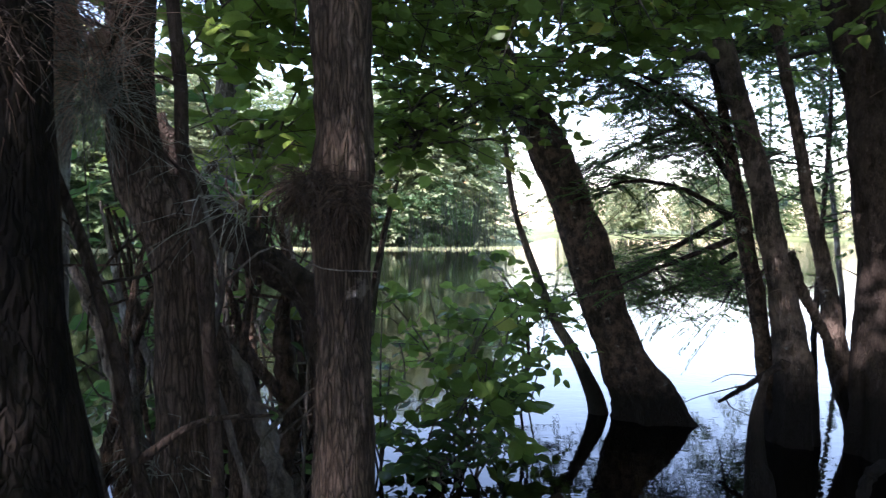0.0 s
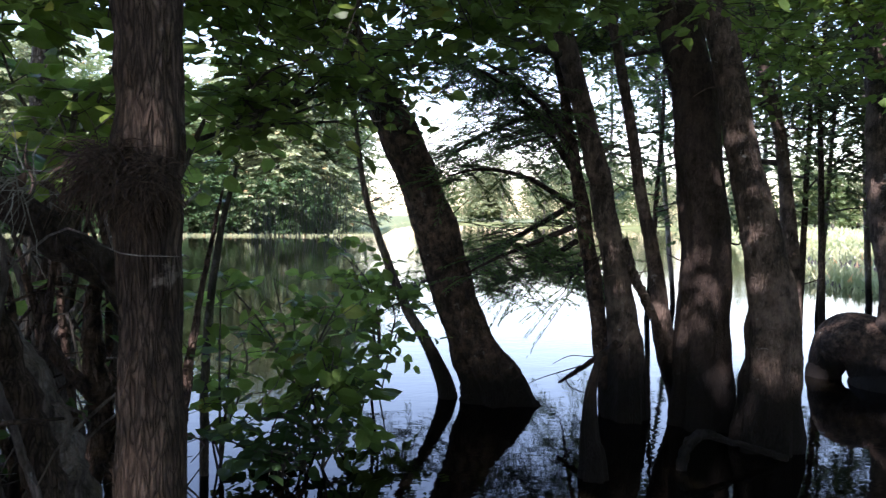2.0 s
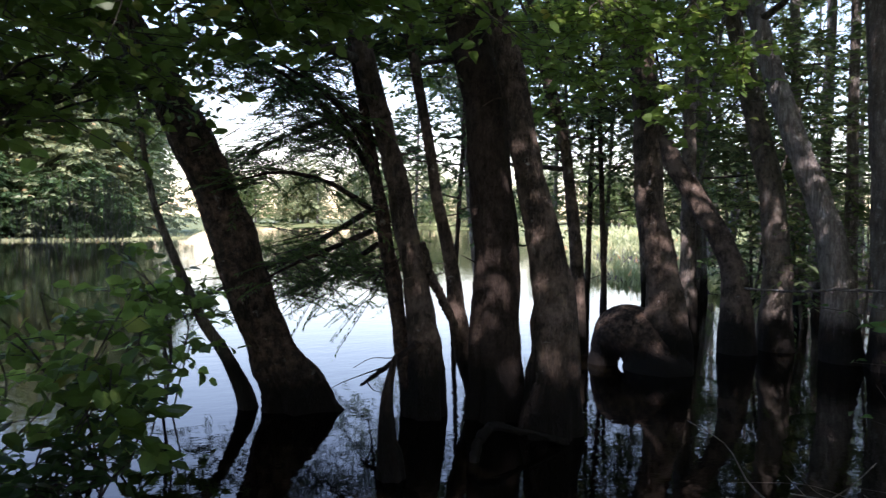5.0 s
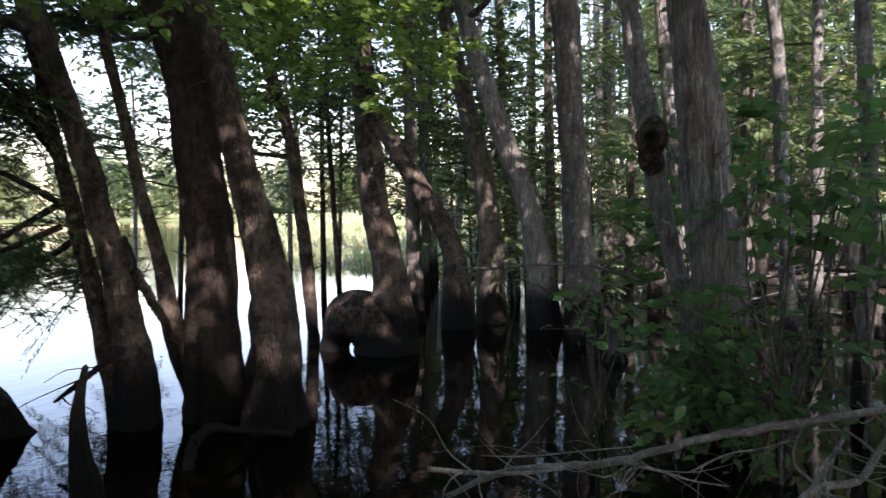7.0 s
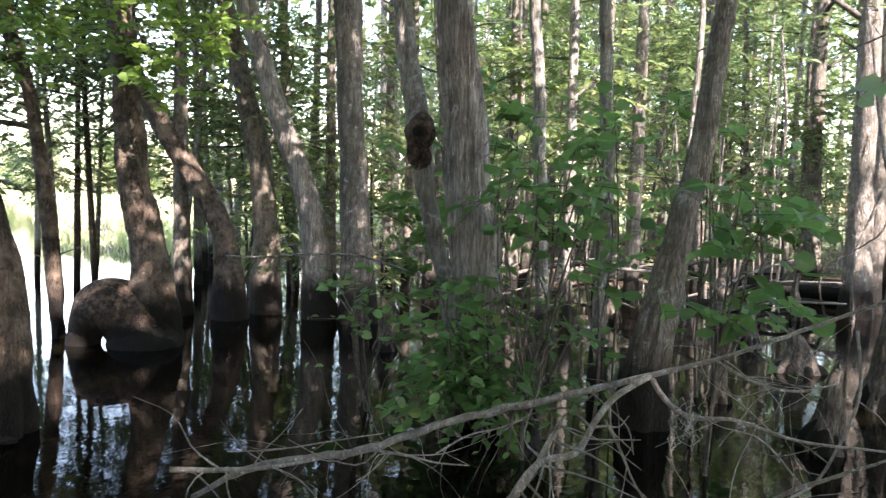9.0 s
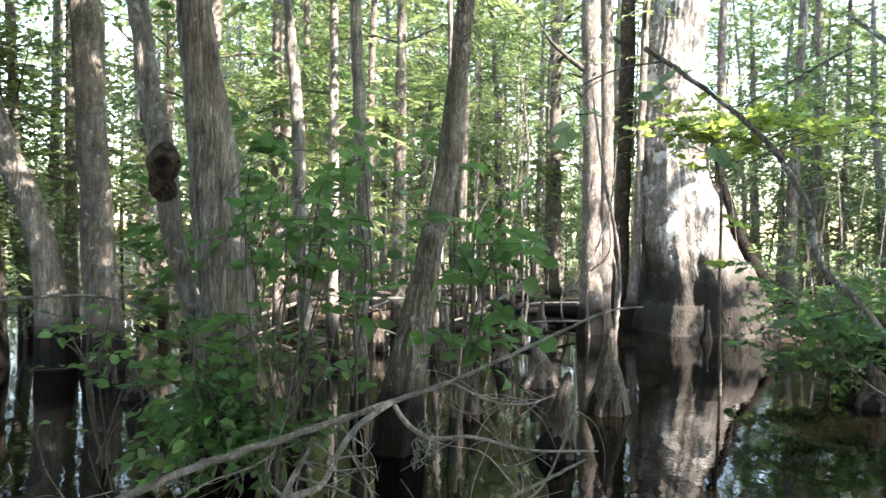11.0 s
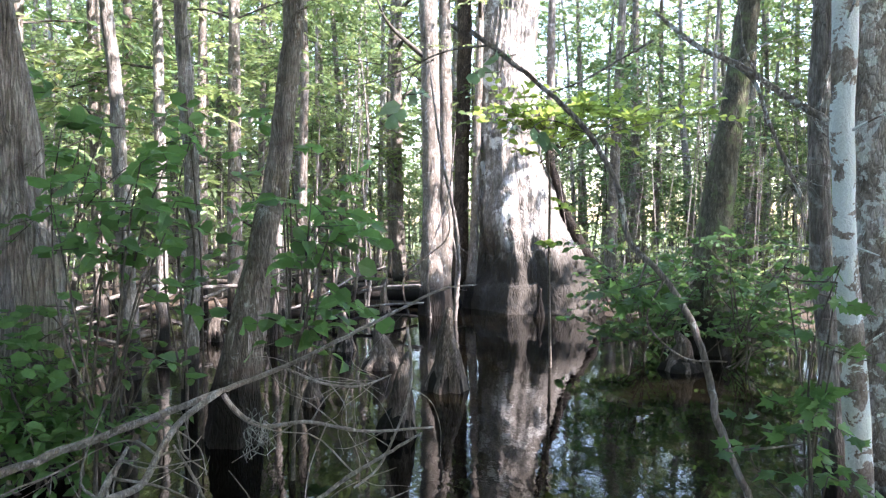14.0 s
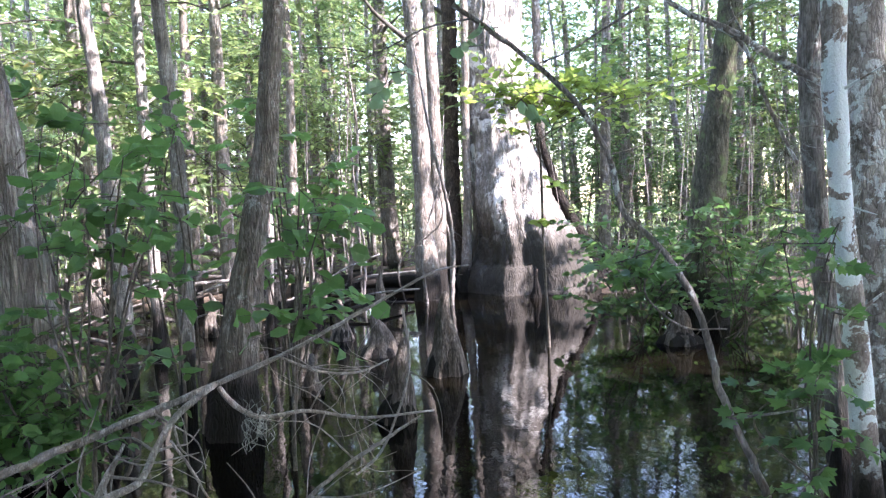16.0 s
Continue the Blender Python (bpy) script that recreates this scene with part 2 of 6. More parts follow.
c = ramp(t, n1.outputs[0], (0.3, (0.025, 0.018, 0.012)), (0.52, (0.07, 0.05, 0.034)), (0.72, (0.17, 0.13, 0.085)))
c = mix(t, 0.5, c, ramp(t, n2.outputs["Color"], (0.2, (0.5, 0.45, 0.4)), (0.8, (1.3, 1.2, 1.0))), "MULTIPLY")
geo = t.nodes.new("ShaderNodeNewGeometry")
far_off = t.nodes.new("ShaderNodeVectorMath")
far_off.operation = "LENGTH"
t.links.new(geo.outputs["Position"], far_off.inputs[0])
rim = add(t, "ShaderNodeMapRange")
for key, value in (("From Min", 28.0), ("From Max", 48.0)):
    rim.inputs[key].default_value = value
t.links.new(far_off.outputs["Value"], rim.inputs["Value"])
c = mix(t, rim.outputs[0], c, ramp(t, n1.outputs[0], (0.3, (0.10, 0.13, 0.045)), (0.7, (0.24, 0.27, 0.10))))
t.links.new(c, p.inputs["Base Color"])
p.inputs["Roughness"].default_value = 0.85
b = add(t, "ShaderNodeBump", Strength=0.8, Distance=0.05)
t.links.new(n1.outputs[0], b.inputs["Height"])
t.links.new(b.outputs[0], p.inputs["Normal"])
MUD = m


# ---------------------------------------------------------------- mesh tools
def fast_mesh(name, verts, faces, mat, smooth=False):
    """A mesh from vertex rows and faces of three or four corners each."""
    me = bpy.data.meshes.new(name)
    verts, faces = np.asarray(verts, np.float32), np.asarray(faces, np.int32)
    k = faces.shape[1]
    me.vertices.add(len(verts))
    me.vertices.foreach_set("co", verts.ravel())
    me.loops.add(faces.size)
    me.loops.foreach_set("vertex_index", faces.ravel())
    me.polygons.add(len(faces))
    me.polygons.foreach_set("loop_start", np.arange(0, faces.size, k, dtype=np.int32))
    me.polygons.foreach_set("use_smooth", np.full(len(faces), smooth))
    me.update(calc_edges=True)
    me.materials.append(mat)
    return me


def part(name, me, parent, label="", kind=""):
    ob = new(name, me)
    ob.parent = parent
    return tagged(ob, label, kind=kind)


def thing(name, at, label, category, group=""):
    root = new(name)
    root.empty_display_size = 0.1
    root.location = at
    return tagged(root, label, category, group)


def glide(points, n):
    """n samples of a smooth curve through rows of x, y, z, radius."""
    p = np.asarray(points, float)
    h_ = np.maximum(np.linalg.norm(np.diff(p[:, :3], axis=0), axis=1), 1e-4)
    leg = np.r_[0, np.cumsum(h_)]
    slope = np.diff(p, axis=0) / h_[:, None]
    tan = np.vstack([slope[:1], (slope[1:] * h_[:-1, None] + slope[:-1] * h_[1:, None]) / (h_[1:] + h_[:-1])[:, None], slope[-1:]])
    s = np.linspace(0, leg[-1], n)
    k = np.clip(np.searchsorted(leg, s, side="right") - 1, 0, len(p) - 2)
    u, w_ = ((s - leg[k]) / h_[k])[:, None], h_[k][:, None]
    out_ = (2 * u ** 3 - 3 * u ** 2 + 1) * p[k] + (u ** 3 - 2 * u ** 2 + u) * w_ * tan[k] + (3 * u ** 2 - 2 * u ** 3) * p[k + 1] + (u ** 3 - u ** 2) * w_ * tan[k + 1]
    out_[:, 3] = np.clip(out_[:, 3], np.minimum(p[k, 3], p[k + 1, 3]), np.maximum(p[k, 3], p[k + 1, 3]))
    return out_


def tube(path, seg=12, seed=0, lump=0.05, ridge=0.0, flute=0.0, flute_top=0.7, lobes=6, knots=0):
    """A limb or trunk along sampled rows of x, y, z, radius: uneven, ridged, fluted towards its foot."""
    rng = np.random.default_rng(seed)
    path = np.asarray(path, float)
    pts, rad = path[:, :3], path[:, 3]
    n = len(pts)
    tan = np.gradient(pts, axis=0)
    tan /= np.linalg.norm(tan, axis=1)[:, None] + 1e-9
    u = np.cross(tan[0], (0.31, 0.95, 0.05) if abs(tan[0][1]) < 0.8 else (1, 0, 0))
    us = []
    for k in range(n):
        u = u - tan[k] * (u @ tan[k])
        u = u / np.linalg.norm(u)
        us.append(u)
    us = np.array(us)
    vs = np.cross(tan, us)
    th = np.linspace(0, 2 * np.pi, seg, endpoint=False)
    s = np.r_[0, np.cumsum(np.linalg.norm(np.diff(pts, axis=0), axis=1))]
    scale = max(rad.mean(), 0.01)
    f = np.ones((n, seg))
    for k in (1, 2, 3):
        for w in rng.uniform(0.15, 0.6, 2) / scale:
            f += lump / k * np.sin(k * th[None] + w * s[:, None] + rng.uniform(0, 7)) * rng.uniform(0.4, 1)
    if knots:
        for k in (1, 2, 2, 3):
            f += lump * 0.45 * np.sin(k * th[None] + (rng.uniform(0.8, 2.2) / scale) * s[:, None] + rng.uniform(0, 7)) * rng.uniform(0.3, 1)
    if ridge:
        for k in rng.integers(seg // 5, seg // 2, 4):
            drift = np.cumsum(rng.normal(0, 0.35, n))
            f += ridge * 0.5 * np.sin(k * th[None] + drift[:, None] + rng.uniform(0, 7))
    if flute:
        z = np.maximum(pts[:, 2], 0)
        amp = flute * np.exp(-(z / flute_top) ** 1.3)
        wave_ = np.cos(lobes * th + rng.uniform(0, 7)) + 0.5 * np.cos((lobes - 2) * th + rng.uniform(0, 7)) + 0.35 * np.cos((lobes + 3) * th + rng.uniform(0, 7))
        f += amp[:, None] * wave_[None]
    for _ in range(knots):
        z0, a0 = rng.uniform(0.15, 0.6) * s[-1], rng.uniform(0, 2 * np.pi)
        big_ = scale * rng.uniform(0.6, 1.3)
        f += rng.uniform(0.05, 0.2) * np.exp(-((s - z0) / big_) ** 2)[:, None] * np.exp(2.2 * (np.cos(th - a0) - 1))[None]
    if knots:
        f += rng.normal(0, 0.016, (n, seg))
    if ridge or flute:
        f /= (0.45 * f.mean(1) + 0.55 * f.max(1))[:, None]
    r = rad[:, None] * np.maximum(f, 0.3)
    v = pts[:, None] + r[..., None] * (np.cos(th)[None, :, None] * us[:, None] + np.sin(th)[None, :, None] * vs[:, None])
    i = np.arange(n - 1)[:, None] * seg + np.arange(seg)[None]
    j = np.arange(n - 1)[:, None] * seg + (np.arange(seg)[None] + 1) % seg
    quads = np.stack([i, j, j + seg, i + seg], -1).reshape(-1, 4)
    verts = np.vstack([v.reshape(-1, 3), pts[:1], pts[-1:] + tan[-1:] * rad[-1]])
    a0, e0 = n * seg, (n - 1) * seg
    k = np.arange(seg)
    caps = [np.stack([np.full(seg, a0), (k + 1) % seg, k, k], -1)[:, :4], np.stack([np.full(seg, a0 + 1), e0 + k, e0 + (k + 1) % seg, e0 + (k + 1) % seg], -1)]
    tri = np.vstack([caps[0][:, :3], caps[1][:, :3]])
    split = np.vstack([quads[:, [0, 1, 2]], quads[:, [0, 2, 3]], tri])
    return verts, split


def join(pieces):
    vs, fs, k = [], [], 0
    for v, f in pieces:
        vs.append(v)
        fs.append(np.asarray(f) + k)
        k += len(v)
    return np.vstack(vs), np.vstack(fs)


OVAL = np.array([(0, 0, 0), (0.36, 0, -0.02), (0.72, 0, -0.03), (1, 0, -0.12), (0.26, 0.42, 0.05), (0.66, 0.40, 0.03), (0.26, -0.42, 0.05), (0.66, -0.40, 0.03)])
OVAL_F = np.array([(0, 1, 4), (1, 5, 4), (1, 2, 5), (2, 3, 5), (0, 6, 1), (1, 6, 7), (1, 7, 2), (2, 7, 3)])
KITE = np.array([(0, 0, 0), (0.45, 0.5, 0.06), (1, 0, -0.08), (0.45, -0.5, 0.06)])
KITE_F = np.array([(0, 2, 1), (0, 3, 2)])


def leaves_at(pos, way, up, length, width, simple=False):
    """Leaves at rows of pos that point along way, with their faces towards up."""
    shape, f = (KITE, KITE_F) if simple else (OVAL, OVAL_F)
    way = way / (np.linalg.norm(way, axis=1)[:, None] + 1e-9)
    side = np.cross(up, way)
    side /= np.linalg.norm(side, axis=1)[:, None] + 1e-9
    nor = np.cross(way, side)
    n = len(pos)
    v = (pos[:, None] + shape[None, :, 0, None] * way[:, None] * length[:, None, None]
         + shape[None, :, 1, None] * side[:, None] * width[:, None, None] + shape[None, :, 2, None] * nor[:, None] * length[:, None, None])
    faces = f[None] + (np.arange(n) * len(shape))[:, None, None]
    return v.reshape(-1, 3), faces.reshape(-1, 3)


def stamp(shape, f, pos, way, up, size):
    """One shape set at many places, as leaves_at does for its own two shapes."""
    way = way / (np.linalg.norm(way, axis=1)[:, None] + 1e-9)
    side = np.cross(up, way)
    side /= np.linalg.norm(side, axis=1)[:, None] + 1e-9
    nor = np.cross(way, side)
    k = size[:, None, None]
    v = pos[:, None] + k * (shape[None, :, 0, None] * way[:, None] + shape[None, :, 1, None] * side[:, None] + shape[None, :, 2, None] * nor[:, None])
    return v.reshape(-1, 3), (f[None] + (np.arange(len(pos)) * len(shape))[:, None, None]).reshape(-1, 3)


def spray_layout(rng, c, d, n, span, length, droop=0.3, tilt=0.45):
    """Where the n leaves of each twig sit: twigs start at rows of c and run along d."""
    k = len(c)
    d = d / (np.linalg.norm(d, axis=1)[:, None] + 1e-9)
    s = np.broadcast_to(np.linspace(0.1, 1, n)[None], (k, n)) + rng.normal(0, 0.03, (k, n))
    long_ = span * rng.uniform(0.6, 1.25, (k, 1))
    pos = c[:, None] + d[:, None] * (s * long_)[..., None]
    pos[..., 2] -= droop * (s ** 2) * long_ * 0.6
    side = np.cross(d, np.array([0, 0, 1.0]) + rng.normal(0, 0.2, (k, 3)))
    side /= np.linalg.norm(side, axis=1)[:, None] + 1e-9
    sign = np.where(np.arange(n) % 2, 1.0, -1.0)[None, :, None]
    way = d[:, None] * rng.uniform(0.3, 0.9, (k, n, 1)) + sign * side[:, None] * rng.uniform(0.5, 1.0, (k, n, 1))
    way[..., 2] -= droop * rng.uniform(0.2, 1.2, (k, n))
    up = np.array([0, 0, 1.0]) + rng.normal(0, tilt, (k, n, 3))
    size = length * rng.uniform(0.6, 1.2, (k, n))
    return pos.reshape(-1, 3), way.reshape(-1, 3), up.reshape(-1, 3), size.ravel(), (c, c + d * long_ - np.array([0, 0, 1.0]) * droop * long_ * 0.6)


def sticks(a, b, r):
    """Thin three-sided twigs from rows a to rows b."""
    d = b - a
    side = np.cross(d, np.array([0.3, 0.5, 1.0]))
    side /= np.linalg.norm(side, axis=1)[:, None] + 1e-9
    other = np.cross(d, side)
    other /= np.linalg.norm(other, axis=1)[:, None] + 1e-9
    ring = [side, -0.5 * side + 0.87 * other, -0.5 * side - 0.87 * other]
    v = np.stack([a + r * ring[0], a + r * ring[1], a + r * ring[2], b + r * 0.4 * ring[0], b + r * 0.4 * ring[1], b + r * 0.4 * ring[2]], 1)
    f = np.array([(0, 1, 4), (0, 4, 3), (1, 2, 5), (1, 5, 4), (2, 0, 3), (2, 3, 5)])
    return v.reshape(-1, 3), (f[None] + (np.arange(len(a)) * 6)[:, None, None]).reshape(-1, 3)


def foliage(rng, c, d, n, span, length, width, droop=0.3, simple=True, tilt=0.45):
    pos, way, up, size, (a, b_) = spray_layout(rng, c, d, n, span, length, droop, tilt)
    return leaves_at(pos, way, up, size, size * width / length, simple), sticks(a, b_, 0.004 + 0.004 * span)


# ---------------------------------------------------------------- trees
def trunk_rows(spine, height, rng, sway=0.25, sink=0.45, flare=1.25):
    """Foot-first rows: below the water, the known stretch, then on up to the given height."""
    s = np.array(spine[::-1], float)
    first, lean = s[0].copy(), s[1] - s[0]
    rows = []
    if first[2] > 0.3:
        low = first + lean / max(lean[2], 0.2) * (0.02 - first[2]) * 0.6
        low[2], low[3] = 0.02, first[3] * 1.12
        rows.append(low)
        first = low
    foot = first - lean / max(abs(lean[2]), 0.3) * sink * 0.5
    foot[2], foot[3] = first[2] - sink, first[3] * flare
    rows = [foot] + rows
    rows += list(s)
    top, way = s[-1].copy(), s[-1, :3] - s[-2, :3]
    way /= np.linalg.norm(way)
    steps = max(2, int((height - top[2]) / 1.6))
    r0 = top[3]
    for k in range(1, steps + 1):
        way = way * 0.8 + np.array([rng.normal(0, sway * 0.4), rng.normal(0, sway * 0.4), 0.35])
        way /= np.linalg.norm(way)
        top[:3] = top[:3] + way * (height - s[-1, 2]) / steps
        top[3] = r0 * (1 - 0.8 * k / steps)
        rows.append(top.copy())
    return np.array(rows)


def limbs_and_crown(root, rng, path, spec, here):
    """Limbs from the upper trunk, each with leafy twigs. spec: limbs, from, reach, leaves, leaf, width, mat, span, droop."""
    n, lo, reach = spec["limbs"], spec["low"], spec["reach"]
    z = path[:, 2]
    cs, ds, arms = [], [], []
    for k in range(n):
        h = lo + (z[-1] - 0.3 - lo) * (k + rng.uniform(0, 0.9)) / n
        i = int(np.argmin(abs(z - h)))
        a = rng.uniform(0, 2 * np.pi)
        ln = reach * rng.uniform(0.6, 1.15) * (1.1 - 0.6 * (h - lo) / max(z[-1] - lo, 0.1))
        start = path[i, :3]
        r0 = min(path[i, 3] * 0.5, 0.018 if spec.get("joined") else 0.06)
        arm = [np.r_[start, r0]]
        w = np.array([math.cos(a), math.sin(a), spec.get("rise", 0.45)])
        for q in range(1, 4):
            w = w + rng.normal(0, 0.22, 3)
            w /= np.linalg.norm(w)
            arm.append(np.r_[arm[-1][:3] + w * ln / 3, r0 * (1 - 0.28 * q)])
        arm = glide(arm, 8)
        arms.append(arm)
        m_ = spec["sprays"] // n
        s = rng.uniform(0.25, 1.0, m_) ** 0.7
        idx = np.clip((s * 7).astype(int), 0, 7)
        off = rng.normal(0, 1, (m_, 3)) * np.array([0.42, 0.42, 0.3]) * reach * 0.45
        cs.append(arm[idx, :3] + off)
        d = off + rng.normal(0, 0.35, (m_, 3)) + w * 0.3
        d[:, 2] *= 0.4
        ds.append(d)
    tubes = [tube(arm, 6, int(rng.integers(1e6)), 0.06) for arm in arms]
    if not spec.get("joined"):
        for v, f in tubes:
            part("limb", fast_mesh("limb", v - here, f, TWIG, True), root)
    if spec.get("top"):
        # a closed roof of outsize leaves high above, added out of view to block light
        n_, size, lo2 = spec["top"]
        c = path[-1, :3] + rng.normal(0, 1, (n_, 3)) * np.array([reach * 0.75, reach * 0.75, 0.9]) - np.array([0, 0, 0.8])
        c[:, 2] = np.maximum(c[:, 2], lo2 + rng.uniform(0, 0.6, n_))
        d = rng.normal(0, 1, (n_, 3)) * np.array([1, 1, 0.3])
        (lv, lf), _ = foliage(rng, c, d, 8, 0.6, size, size * 0.55, 0.3, True, 0.5)
        part("canopy", fast_mesh("canopy", lv - here, lf, spec["mat"]), root, kind="stuff")
    c, d = np.vstack(cs), np.vstack(ds)
    (lv, lf), (tv, tf) = foliage(rng, c, d, spec["leaves"], spec["span"], spec["leaf"], spec["width"], spec.get("droop", 0.35), spec.get("simple", True))
    if spec.get("joined"):
        wv, wf = join(tubes + [(tv, tf)])
        v, f = join([(lv, lf), (wv, wf)])
        me = fast_mesh("crown", v - here, f, spec["mat"])
        me.materials.append(TWIG)
        me.polygons.foreach_set("material_index", np.r_[np.zeros(len(lf), np.int32), np.ones(len(wf), np.int32)])
        part("crown", me, root, kind="stuff")
        return
    part("crown", fast_mesh("crown", lv - here, lf, spec["mat"]), root, kind="stuff")
    part("branchwork", fast_mesh("branchwork", tv - here, tf, TWIG), root, kind="stuff")


def swamp_tree(name, spine, label, mat, height=9.0, seg=20, rows=46, ridge=0.02, flute=0.0, flute_top=0.6, crown=None, seed=1, category="tree", flare=1.25, lump=0.05, sway=0.25, lobes=6, stubs=7):
    rng = np.random.default_rng(seed)
    path = glide(trunk_rows(spine, height, rng, sway, flare=flare), rows)
    here = np.array([path[0, 0], path[0, 1], 0.0])
    root = thing(name, here, label, category)
    near = not (crown and crown.get("joined"))
    if near:
        # small crooks along the stem
        crook = min(0.009, 0.08 * float(path[:, 3].mean()))
        for axis in (0, 1):
            for _ in range(4):
                path[:, axis] += crook * rng.uniform(0.2, 0.6) * np.sin(2 * np.pi * path[:, 2] / rng.uniform(0.4, 1.6) + rng.uniform(0, 6.3))
    v, f = tube(path, seg, seed, lump, ridge, flute, flute_top, lobes, 9 if near else 0)
    for k in range(stubs if near else 0):
        i = int(np.argmin(abs(path[:, 2] - rng.uniform(0.7, 3.4))))
        a, ln = rng.uniform(0, 2 * np.pi), rng.uniform(0.06, 0.3)
        w = np.array([math.cos(a), math.sin(a), rng.uniform(-0.2, 0.7)])
        q, r0 = path[i, :3] + w * path[i, 3] * 0.5, rng.uniform(0.003, 0.008)
        sv, sf = tube(glide([(*q, r0 * 1.5), (*q + w * ln * 0.5 + rng.normal(0, 0.02, 3), r0), (*q + w * ln + rng.normal(0, 0.05, 3), r0 * 0.4)], 10), 6, seed + k, 0.06)
        part("stub", fast_mesh("stub", sv - here, sf, mat, True), root)
    if crown:
        limbs_and_crown(root, rng, path, crown, here)
    part("trunk", fast_mesh("trunk", v - here, f, mat, True), root)
    return root, path


# ---------------------------------------------------------------- the setting
BANK = np.array([(-180, 0.5), (-110, 0.5), (-85, 2.5), (-62, 16), (-45, 46), (0, 53), (6, 58), (9, 150), (31, 140), (35, 24), (38, 21), (46, 17), (60, 13.5), (90, 15.5), (118, 13), (140, 6), (160, 1.2), (180, 0.5)], float)


def bank_at(x, y):
    return np.interp(np.degrees(np.arctan2(x, y)), BANK[:, 0], BANK[:, 1])


def wave(x, y, seed):
    rng = np.random.default_rng(seed)
    h = np.zeros(np.shape(x))
    for k in range(7):
        a, w = rng.uniform(0, 6.3), 0.25 * 1.6 ** k
        h += np.sin(w * (x * math.cos(a) + y * math.sin(a)) + rng.uniform(0, 6.3)) / 1.45 ** k
    return h


def ground_height(x, y):
    r = np.hypot(x, y)
    s = np.clip((r - bank_at(x, y)) / 2.5 + 0.5, 0, 1)
    s = s * s * (3 - 2 * s)
    near = np.exp(-((x + 0.1) ** 2 + (y + 0.9) ** 2) / 1.2)
    h = -0.55 + 0.72 * s + 0.07 * wave(x, y, 4) * (0.3 + s) + 0.62 * near
    return h + np.clip((r - 60) * 0.004, 0, 1.5)


g = np.sinh(np.linspace(-5.2, 5.2, 260)) * 900 / math.sinh(5.2)
gx, gy = np.meshgrid(g + 4, g + 3, indexing="ij")
gz = ground_height(gx, gy)
k = np.arange(259)[:, None] * 260 + np.arange(259)[None]
quad = np.stack([k, k + 260, k + 261, k + 1], -1).reshape(-1, 4)
ground = new("ground", fast_mesh("ground", np.stack([gx, gy, gz], -1).reshape(-1, 3), quad, MUD, True))
tagged(ground, "brown leaf-littered swamp mud under and beside black water", "ground", kind="structure")
w = 900.0
water = new("water", fast_mesh("water", [(-w, -w, 0), (w, -w, 0), (w, w, 0), (-w, w, 0)], [(0, 1, 2, 3)], WATER))
tagged(water, "still black tannin-stained swamp water mirroring trees and sky", "water", kind="structure")

# ---------------------------------------------------------------- the trees that stand out
BROAD = dict(top=(90, 0.34, 6.0), limbs=8, low=3.6, reach=1.8, sprays=200, leaves=8, span=0.42, leaf=0.13, width=0.06, mat=LEAF)
OPEN = dict(limbs=6, low=4.0, reach=1.4, sprays=110, leaves=8, span=0.4, leaf=0.12, width=0.055, mat=LEAF_LIGHT)
THIN = dict(top=(80, 0.34, 6.0), limbs=6, low=3.8, reach=1.3, sprays=120, leaves=8, span=0.4, leaf=0.11, width=0.05, mat=LEAF)
HIGH = dict(top=(250, 0.34, 7.0), limbs=8, low=5.5, reach=2.4, sprays=220, leaves=9, span=0.5, leaf=0.13, width=0.06, mat=LEAF)
# the deep shade on this close trunk is put into its near-black bark
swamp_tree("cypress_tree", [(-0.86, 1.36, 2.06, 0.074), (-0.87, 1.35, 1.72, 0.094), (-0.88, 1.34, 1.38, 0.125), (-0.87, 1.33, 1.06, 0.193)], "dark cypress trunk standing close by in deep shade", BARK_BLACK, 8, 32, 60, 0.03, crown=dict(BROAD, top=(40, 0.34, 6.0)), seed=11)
swamp_tree("cypress_tree", [(-0.81, 1.77, 2.19, 0.069), (-0.81, 1.76, 1.97, 0.064), (-0.78, 1.75, 1.75, 0.073), (-0.69, 1.75, 1.54, 0.073), (-0.67, 1.74, 1.25, 0.062), (-0.65, 1.73, 0.91, 0.073)], "crooked brown cypress trunk with shaggy air plants", BARK, 9, 40, 110, 0.05, crown=BROAD, seed=12)
swamp_tree("sapling", [(-0.62, 1.56, 2.13, 0.016), (-0.6, 1.56, 1.93, 0.016), (-0.59, 1.55, 1.74, 0.018), (-0.55, 1.55, 1.58, 0.021), (-0.53, 1.54, 1.35, 0.017), (-0.51, 1.53, 1.09, 0.016)], "thin dark sapling beside the crooked cypress trunk", BARK_DARK, 6, 12, 50, 0.02, crown=dict(THIN, limbs=3, sprays=40, top=None), seed=13)
swamp_tree("sapling", [(-0.87, 1.5, 1.75, 0.013), (-0.81, 1.5, 1.6, 0.014), (-0.75, 1.49, 1.43, 0.015), (-0.71, 1.49, 1.28, 0.016), (-0.68, 1.48, 1.11, 0.018), (-0.65, 1.48, 1.01, 0.019)], "thin curved dark sapling leaning over the water", BARK_DARK, 4.5, 12, 50, 0.02, crown=dict(THIN, limbs=2, sprays=30, low=3, top=None), seed=14, sway=0.1)
